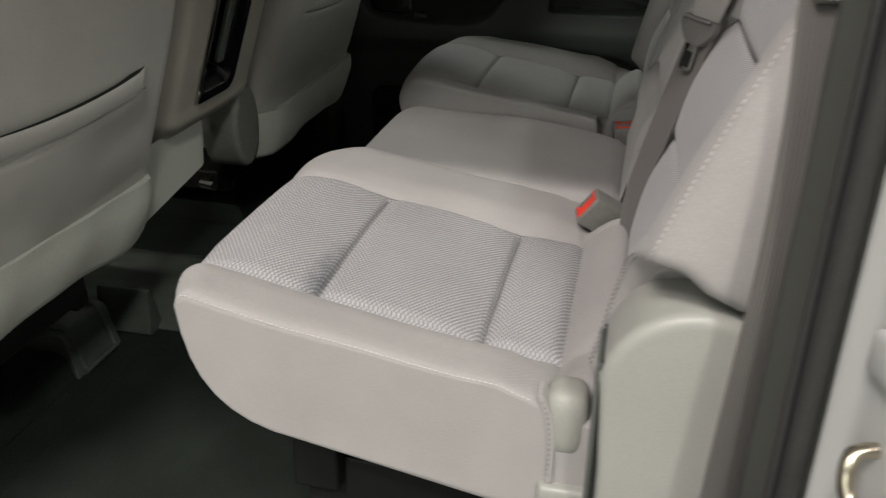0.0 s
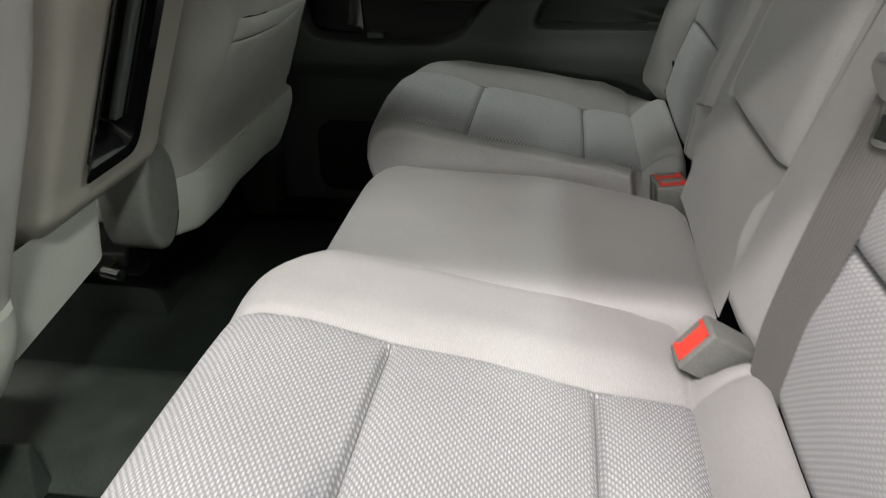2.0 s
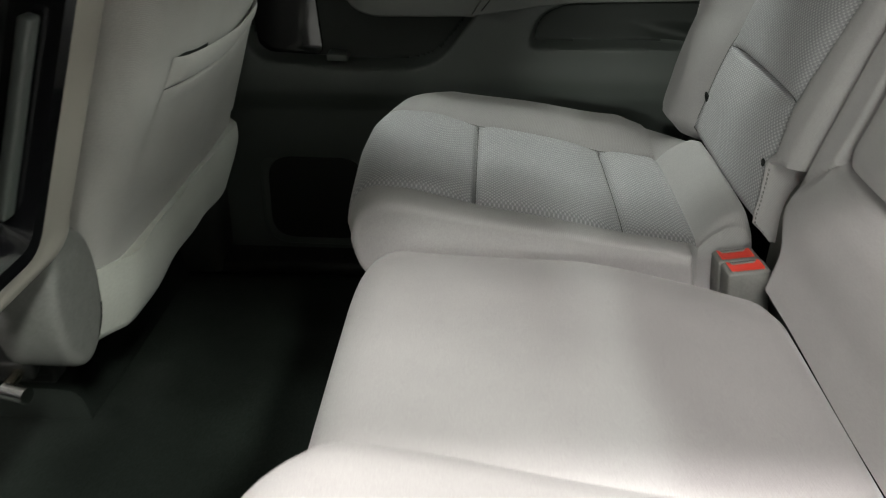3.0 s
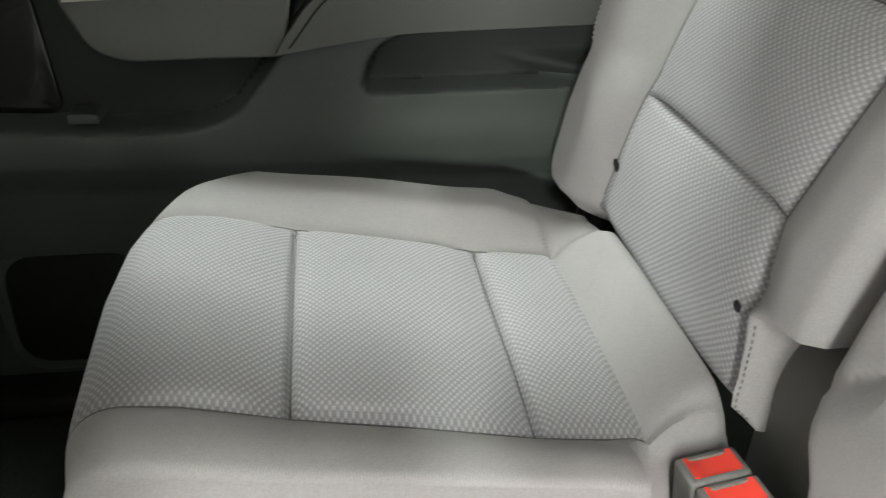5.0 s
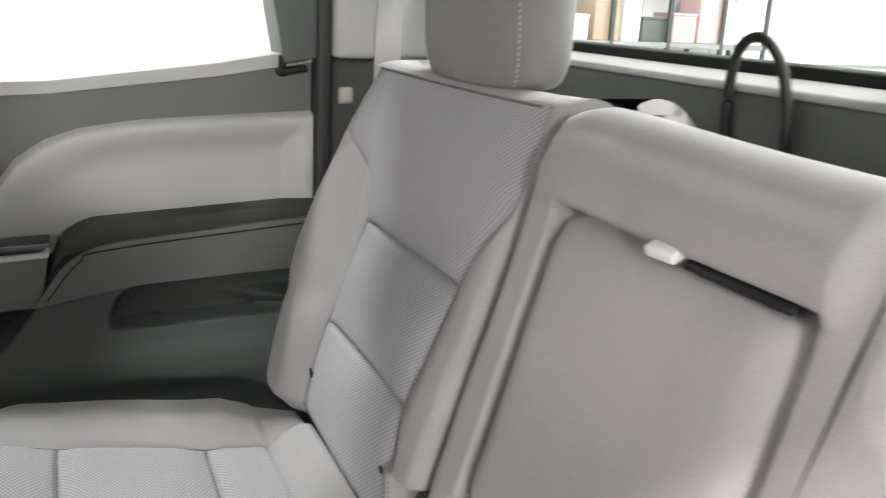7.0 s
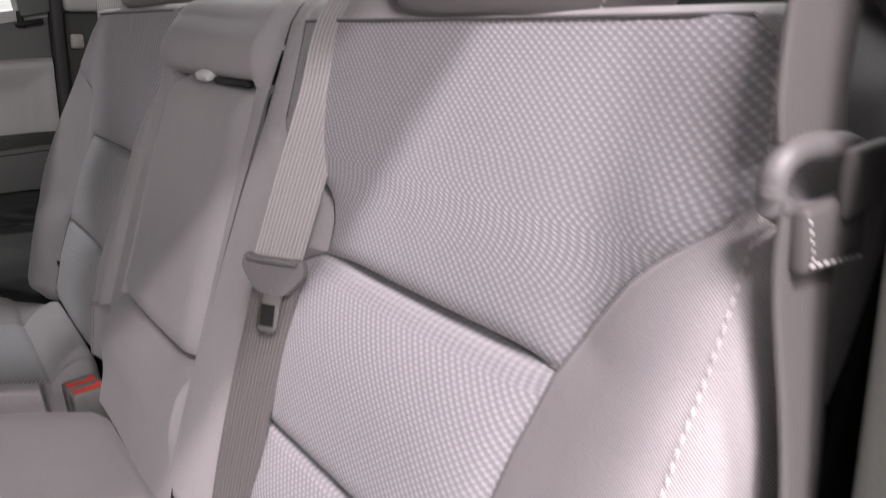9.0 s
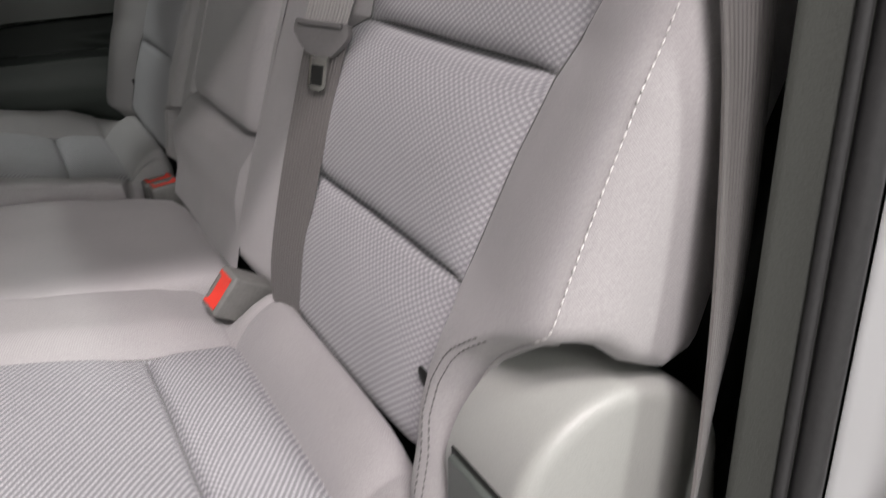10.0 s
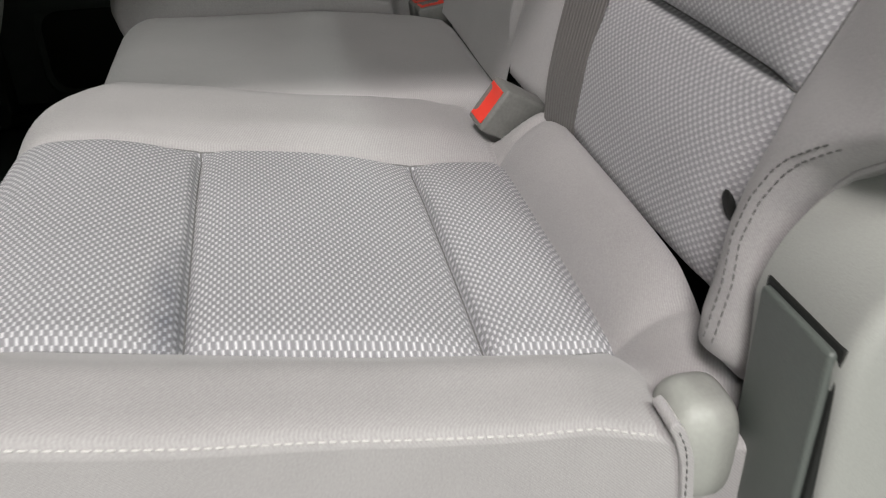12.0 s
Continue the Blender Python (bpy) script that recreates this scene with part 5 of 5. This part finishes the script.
# window sill, glass and lock pin
panel("window_sill", [(-0.36, 0.852), (0.20, 0.874), (0.45, 0.903), (0.597, 0.927), (0.597, 0.949), (0.44, 0.922), (0.20, 0.893), (-0.36, 0.872)], 0.002, SKIN - 0.010, 1.69, TRIM_LIGHT, "grey window sill", 0.004)
pin = part("lock_pin", tube([(0.545, 1.605, 0.905), (0.545, 1.605, 0.937)], 0.006, 10), DARKER, door, "black lock pin")
part("pin_collar", block((0.05, 0.018, 0.010), pose(0.56, 1.605, 0.915, 0, -8, 0), 0.003), DARKER, pin)
panel("window_frame", [(0.546, 0.925), (0.600, 0.935), (0.600, 1.45), (0.455, 1.45)], 0.006, SKIN - 0.03, 1.68, DARK, "dark window frame upright", 0.006)
glass = panel("window_pane", [(-0.34, 0.88), (0.20, 0.90), (0.45, 0.93), (0.585, 0.949), (0.500, 1.43), (-0.34, 1.43)], 0.01, 1.652, 1.656, GLASS, "clear window glass", 0)
glass.visible_shadow = False

# ---------------------------------------------------------------- cab
def plate(name, bm, mat, label, kind="structure", category=""):
    ob = part(name, bm, mat, None, label)
    return tagged(ob, label, category or name.replace("_", " "), "", kind)


plate("floor", span((-1.6, -0.13, -0.06), (0.98, 1.68, 0.03), 0.0), CARPET, "black rubber and carpet cab floor", category="floor")
# moulded risers of the floor under the front seats
ridge = thing("floor_step", (-0.5, 0.75, 0.03), "dark moulded risers in the cab floor under the front seats", "floor step")


def riser(y0, y1):
    prof = rounded([(-0.398, 0.03), (-0.418, 0.118), (-0.80, 0.128), (-0.80, 0.03)], [0.004, 0.014, 0, 0], 5)
    part("riser", slab(prof, "y", y0, y1, 0.012, 3), FLOOR_VINYL, ridge, "dark vinyl riser")
    for y in (y0 + 0.02, y1 - 0.02):
        part("edge_rib", tube([(-0.396, y, 0.036), (-0.413, y, 0.104), (-0.430, y, 0.121), (-0.50, y, 0.125)], 0.005, 8), FLOOR_VINYL, ridge, "raised moulded rib")
    part("foot_rib", tube([(-0.395, y0 + 0.015, 0.038), (-0.395, y1 - 0.015, 0.038)], 0.005, 8), FLOOR_VINYL, ridge)


riser(0.405, 0.535)
for y0, y1 in ((-0.08, 0.40), (1.10, 1.58)):
    prof = rounded([(-0.40, 0.03), (-0.415, 0.085), (-0.80, 0.095), (-0.80, 0.03)], [0.004, 0.022, 0, 0], 6)
    part("carpet_step", slab(prof, "y", y0, y1, 0.012, 3), CARPET, ridge, "black carpeted step")
fin = rounded([(0.565, 0.03), (0.615, 0.03), (0.590, 0.125), (0.575, 0.128)], 0.012, 4)
part("fin", slab(fin, "x", -0.352, -0.46, 0.012, 3), FLOOR_VINYL, ridge, "moulded fin")
part("tunnel", slab(rounded([(0.58, 0.03), (0.64, 0.062), (0.86, 0.062), (0.92, 0.03)], 0.03, 5), "x", 0.40, -0.80, 0.0), FLOOR_VINYL, ridge, "low tunnel hump")
part("mat", slab(rounded([(-0.330, -0.05), (0.14, -0.05), (0.14, 0.50), (-0.330, 0.50)], 0.03, 5), "z", 0.036, 0.030, 0.003), CARPET, ridge, "black carpet mat")

plate("roof", span((-1.3, -0.12, 1.475), (0.98, 1.62, 1.51), 0.01), HEADLINER, "pale headliner of the cab roof", category="roof")
# rear wall below and round the window
rear = thing("rear_wall", (0.95, 0.75, 0.1), "dark trim of the cab rear wall round the window", "rear wall", kind="structure")
part("lower_panel", span((0.93, -0.12, 0.03), (0.99, 1.66, 0.945), 0.006), DARK, rear)
part("ledge", slab(rounded([(0.868, 0.86), (0.868, 0.955), (0.93, 0.962), (0.93, 0.86)], 0.006, 4), "y", -0.10, 1.64, 0.0), DARK, rear, "dark trim ledge")
# paler colour stands for window light falling on the ledge top
part("lit_ledge_top", slab(rounded([(0.866, 0.954), (0.872, 0.963), (0.931, 0.970), (0.931, 0.960)], 0.003, 4), "y", -0.09, 1.63, 0.0), COVER, rear, "ledge top in paler grey, painted as lit")
part("window_frame", span((0.932, -0.12, 0.945), (0.985, 1.66, 0.983), 0.004), DARKER, rear)
part("top_rail", span((0.905, -0.10, 1.425), (0.965, 1.64, 1.49), 0.01), HEADLINER, rear)
for y in (-0.13, 1.55):
    part("corner_post", span((0.80, y, 0.40), (0.985, y + 0.10, 1.49), 0.02), DARK, rear)
pane = part("window_pane", span((0.950, -0.03, 0.978), (0.954, 1.56, 1.43), 0.0), GLASS, rear, "clear rear glass")
pane.visible_shadow = False

# far side behind the door
far_post = thing("far_pillar", (0.72, 1.62, 0.1), "grey trim of the pillar behind the far door", "pillar trim", kind="structure")
part("trim", span((0.622, 1.575, 0.03), (0.82, 1.68, 0.936), 0.012), PILLAR, far_post)
part("upper_trim", span((0.622, 1.57, 0.936), (0.93, 1.68, 1.49), 0.012), TRIM_LIGHT, far_post, "pale grey upper trim")
part("seal", span((0.5975, 1.585, 0.10), (0.622, 1.64, 1.43), 0.006), RUBBER, far_post, "black door seal")
ribbon("belt", [(0.72, 1.535, 1.18), (0.70, 1.535, 1.02), (0.695, 1.53, 0.92), (0.69, 1.53, 0.60)], [(1, 0.15, 0)] * 4, 0.047, WEB, far_post, "grey shoulder belt")
part("belt_guide", block((0.024, 0.014, 0.028), pose(0.636, 1.558, 0.880), 0.006, 4), TAUPE, far_post)
plate("far_side_rail", span((-1.3, 1.57, 1.42), (0.98, 1.68, 1.50), 0.02), HEADLINER, "pale roof rail over the far door", category="roof rail")
plate("far_front_side", span((-1.6, 1.64, 0.03), (-0.40, 1.70, 0.92), 0.01), DARK, "dark trim of the closed front door", category="front door")
plate("far_middle_pillar", span((-0.42, 1.575, 0.03), (-0.33, 1.68, 1.48), 0.02), PILLAR, "dark middle pillar trim", category="pillar")
plate("sill_far", span((-0.45, 1.585, 0.028), (0.70, 1.70, 0.062), 0.012), DARKER, "black door sill plate", category="door sill")
plate("dash_wall", span((-1.66, -0.12, 0.03), (-1.55, 1.68, 0.85), 0.02), DARKER, "dark dashboard wall", category="dashboard")

# near side: open door, so only the jamb behind it and the middle pillar
jamb = thing("door_jamb", (0.68, -0.14, 0.1), "white painted jamb of the open door with black rubber seals", "door jamb", kind="structure")
part("trim", slab(rounded([(0.624, -0.098), (0.654, -0.130), (0.80, -0.118), (0.80, -0.090)], 0.008, 4), "z", 0.04, 1.46, 0.0), PILLAR, jamb, "dark pillar trim")
part("seal", tube([(0.656, -0.130, z) for z in np.linspace(0.04, 1.45, 8)], 0.009, 12), RUBBER, jamb, "black rubber door seal")
part("inner_seal", tube([(0.645, -0.122, z) for z in np.linspace(0.04, 1.45, 8)], 0.004, 10), RUBBER, jamb)
part("painted_jamb", slab(rounded([(0.664, -0.134), (0.684, -0.152), (0.702, -0.215), (0.717, -0.262), (0.80, -0.270), (0.80, -0.120)], 0.008, 4), "z", -0.35, 1.46, 0.0), PAINT, jamb, "white painted metal")
part("side_panel", span((0.80, -0.272, -0.35), (1.15, -0.115, 1.0), 0.01), PAINT, jamb)
striker = thing("door_striker", (0.70, -0.18, 0.53), "plated steel door striker loop on the painted jamb", "door striker")
part("loop", tube(curve_through([(0.712, -0.176, 0.540), (0.682, -0.180, 0.538), (0.674, -0.187, 0.531), (0.674, -0.195, 0.516), (0.682, -0.202, 0.509), (0.716, -0.210, 0.507)], 6), 0.0058, 10), STEEL, striker)
part("jamb_step", block((0.012, 0.060, 0.034), pose(0.690, -0.185, 0.605, 0, 0, 17), 0.006), PAINT, jamb, "pressed step in the painted metal")
plate("near_middle_pillar", span((-0.42, -0.15, 0.03), (-0.34, -0.08, 1.48), 0.02), DARK, "dark middle pillar trim", category="pillar")
plate("near_side_rail", span((-1.3, -0.185, 1.42), (0.98, -0.10, 1.50), 0.012), PAINT, "painted roof rail over the open door", category="roof rail")
plate("near_front_side", span((-1.6, -0.17, 0.03), (-0.42, -0.11, 0.92), 0.01), DARK, "dark trim of the front door", category="front door")
plate("sill_near", span((-0.45, -0.16, -0.02), (0.70, -0.09, 0.05), 0.02), DARKER, "black door sill plate", category="door sill")

loop_cable = thing("cable_loop", (0.86, 0.90, 0.88), "black looped cable standing behind the rear backrest", "cable")
part("cable", tube(curve_through([(0.862, 0.937, 0.87), (0.862, 0.944, 0.935), (0.862, 0.941, 0.985), (0.861, 0.930, 1.004), (0.86, 0.912, 1.011), (0.86, 0.893, 1.005), (0.86, 0.872, 0.982), (0.858, 0.856, 0.94), (0.856, 0.848, 0.87)], 8), 0.0055, 8), DARKER, loop_cable)

housing = thing("belt_retractor", (0.90, 0.68, 0.97), "black moulded belt housing on the rear ledge", "belt housing")
part("housing", slab(rounded([(0.733, 0.958), (0.735, 1.002), (0.718, 1.017), (0.60, 1.020), (0.585, 0.958)], [0, 0.01, 0.012, 0.012, 0], 5), "x", 0.885, 0.925, 0.008), DARKER, housing)

# ---------------------------------------------------------------- truck bed behind the cab
bed = thing("truck_bed", (2.0, 0.75, 0.3), "white painted open truck bed behind the cab", "truck bed")
for y in (-0.20, 1.57):
    part("side_wall", span((1.16, y, 0.05), (2.75, y + 0.11, 0.915), 0.01), PAINT, bed)
    part("rail_cap", span((1.16, y - 0.005, 0.915), (2.75, y + 0.115, 0.940), 0.008), DARK, bed, "black plastic bed rail cap")
part("bed_floor", span((1.10, -0.09, 0.28), (2.75, 1.57, 0.32), 0.004), DARK, bed, "dark bed floor")
part("tailgate", span((2.75, -0.16, 0.28), (2.82, 1.64, 0.90), 0.01), PAINT, bed)

# ---------------------------------------------------------------- the hall outside
plate("ground", span((-30, -30, -0.80), (30, 30, -0.70), 0), CONCRETE, "smooth grey concrete hall floor", category="ground")


def hall_wall(name, a, b, axis, inner, mat=None):
    """A wall with upright panels on its inner face."""
    w = plate(name, span(a, b, 0), mat or WALL, ("grey" if mat else "white") + " panelled hall wall", category="hall wall")
    k = 0 if axis == "x" else 1
    edge = a[k]
    while edge + 1.1 < b[k]:
        lo, hi = list(a), list(b)
        lo[k], hi[k] = edge + 0.006, edge + 1.094
        lo[1 - k], hi[1 - k] = sorted((inner, inner + (0.02 if inner > 0 else -0.02)))
        lo[1 - k], hi[1 - k] = (lo[1 - k] - 0.02, hi[1 - k] - 0.022) if inner > 0 else (lo[1 - k] + 0.022, hi[1 - k] + 0.02)
        part("panel", span(lo, hi, 0.004, 1), mat or WALL, w)
        edge += 1.1


hall_wall("hall_wall_far", (-8, 6.0, -0.7), (8, 6.2, 5.0), "x", 6.0)
hall_wall("hall_wall_rear", (6.8, -14, -0.7), (7.0, 6.0, 5.0), "y", 6.8)
# front and near walls and ceiling are unseen, greyed to limit bounced light
hall_wall("hall_wall_front", (-8.2, -14, -0.7), (-8, 6.2, 5.0), "y", -8.0, UNSEEN_GREY)
hall_wall("hall_wall_near", (-8, -14.2, -0.7), (7.0, -14, 5.0), "x", -14.0, UNSEEN_GREY)
plate("ceiling", span((-8, -14, 5.0), (7.0, 6.2, 5.1), 0), UNSEEN_GREY, "unseen grey hall ceiling", category="ceiling")
gate = thing("hall_door", (2.3, 5.9, -0.7), "white sliding hall door with grey steel edge rails and latch", "hall door")
part("leaf", span((1.2, 5.93, -0.68), (2.52, 5.965, 2.3), 0.004), WALL, gate)
for x in (2.555, 2.61):
    part("edge_rail", span((x, 5.90, -0.69), (x + 0.03, 5.965, 2.35), 0.004), STEEL_GREY, gate, "grey steel edge rail")
part("latch", span((2.66, 5.90, 1.03), (2.71, 5.965, 1.13), 0.006), STEEL_GREY, gate, "grey latch box")
part("latch_rod", tube([(2.685, 5.94, 1.13), (2.685, 5.94, 2.3)], 0.008, 8), STEEL_GREY, gate)

rack = thing("storage_rack", (4.4, 5.6, -0.7), "steel storage rack with boxes in front of the hall wall", "rack")
for z in (0.10, 0.82, 1.45):
    part("shelf", span((3.3, 5.45, z - 0.02), (5.30, 5.85, z + 0.02), 0.003), STEEL_GREY, rack)
for x in (3.32, 3.85, 4.35, 4.85, 5.28):
    for y in (5.46, 5.84):
        part("post", span((x - 0.015, y - 0.015, -0.70), (x + 0.015, y + 0.015, 1.9), 0.003), STEEL_DARK, rack)
for x in (3.85, 4.35, 4.85):
    part("brace", tube([(x, 5.47, 0.80), (x + 0.16, 5.47, 0.56)], 0.010, 8), STEEL_DARK, rack)
rnd = random.Random(4)
x = 3.40
while x < 5.15:
    w, hgt = rnd.uniform(0.10, 0.24), rnd.uniform(0.15, 0.38)
    tint = rnd.choice((WALL, BOX_TAN, BOX_PINK, BOX_TEAL, WALL, DARK))
    box = thing("storage_box", (x + w / 2, 5.62, 0.84), {"white_hall_wall": "white", "tan_card": "tan", "pink_card": "pink", "teal_card": "blue-grey", "dark_plastic": "dark"}[tint.name] + " storage box on the steel rack shelf", "box", "boxes on the rack")
    part("carton", span((x, 5.50, 0.841), (x + w, 5.75, 0.84 + hgt), 0.006), tint, box)
    part("lid", span((x - 0.004, 5.496, 0.84 + hgt), (x + w + 0.004, 5.754, 0.86 + hgt), 0.004), tint, box)
    x += w + rnd.uniform(0.015, 0.05)
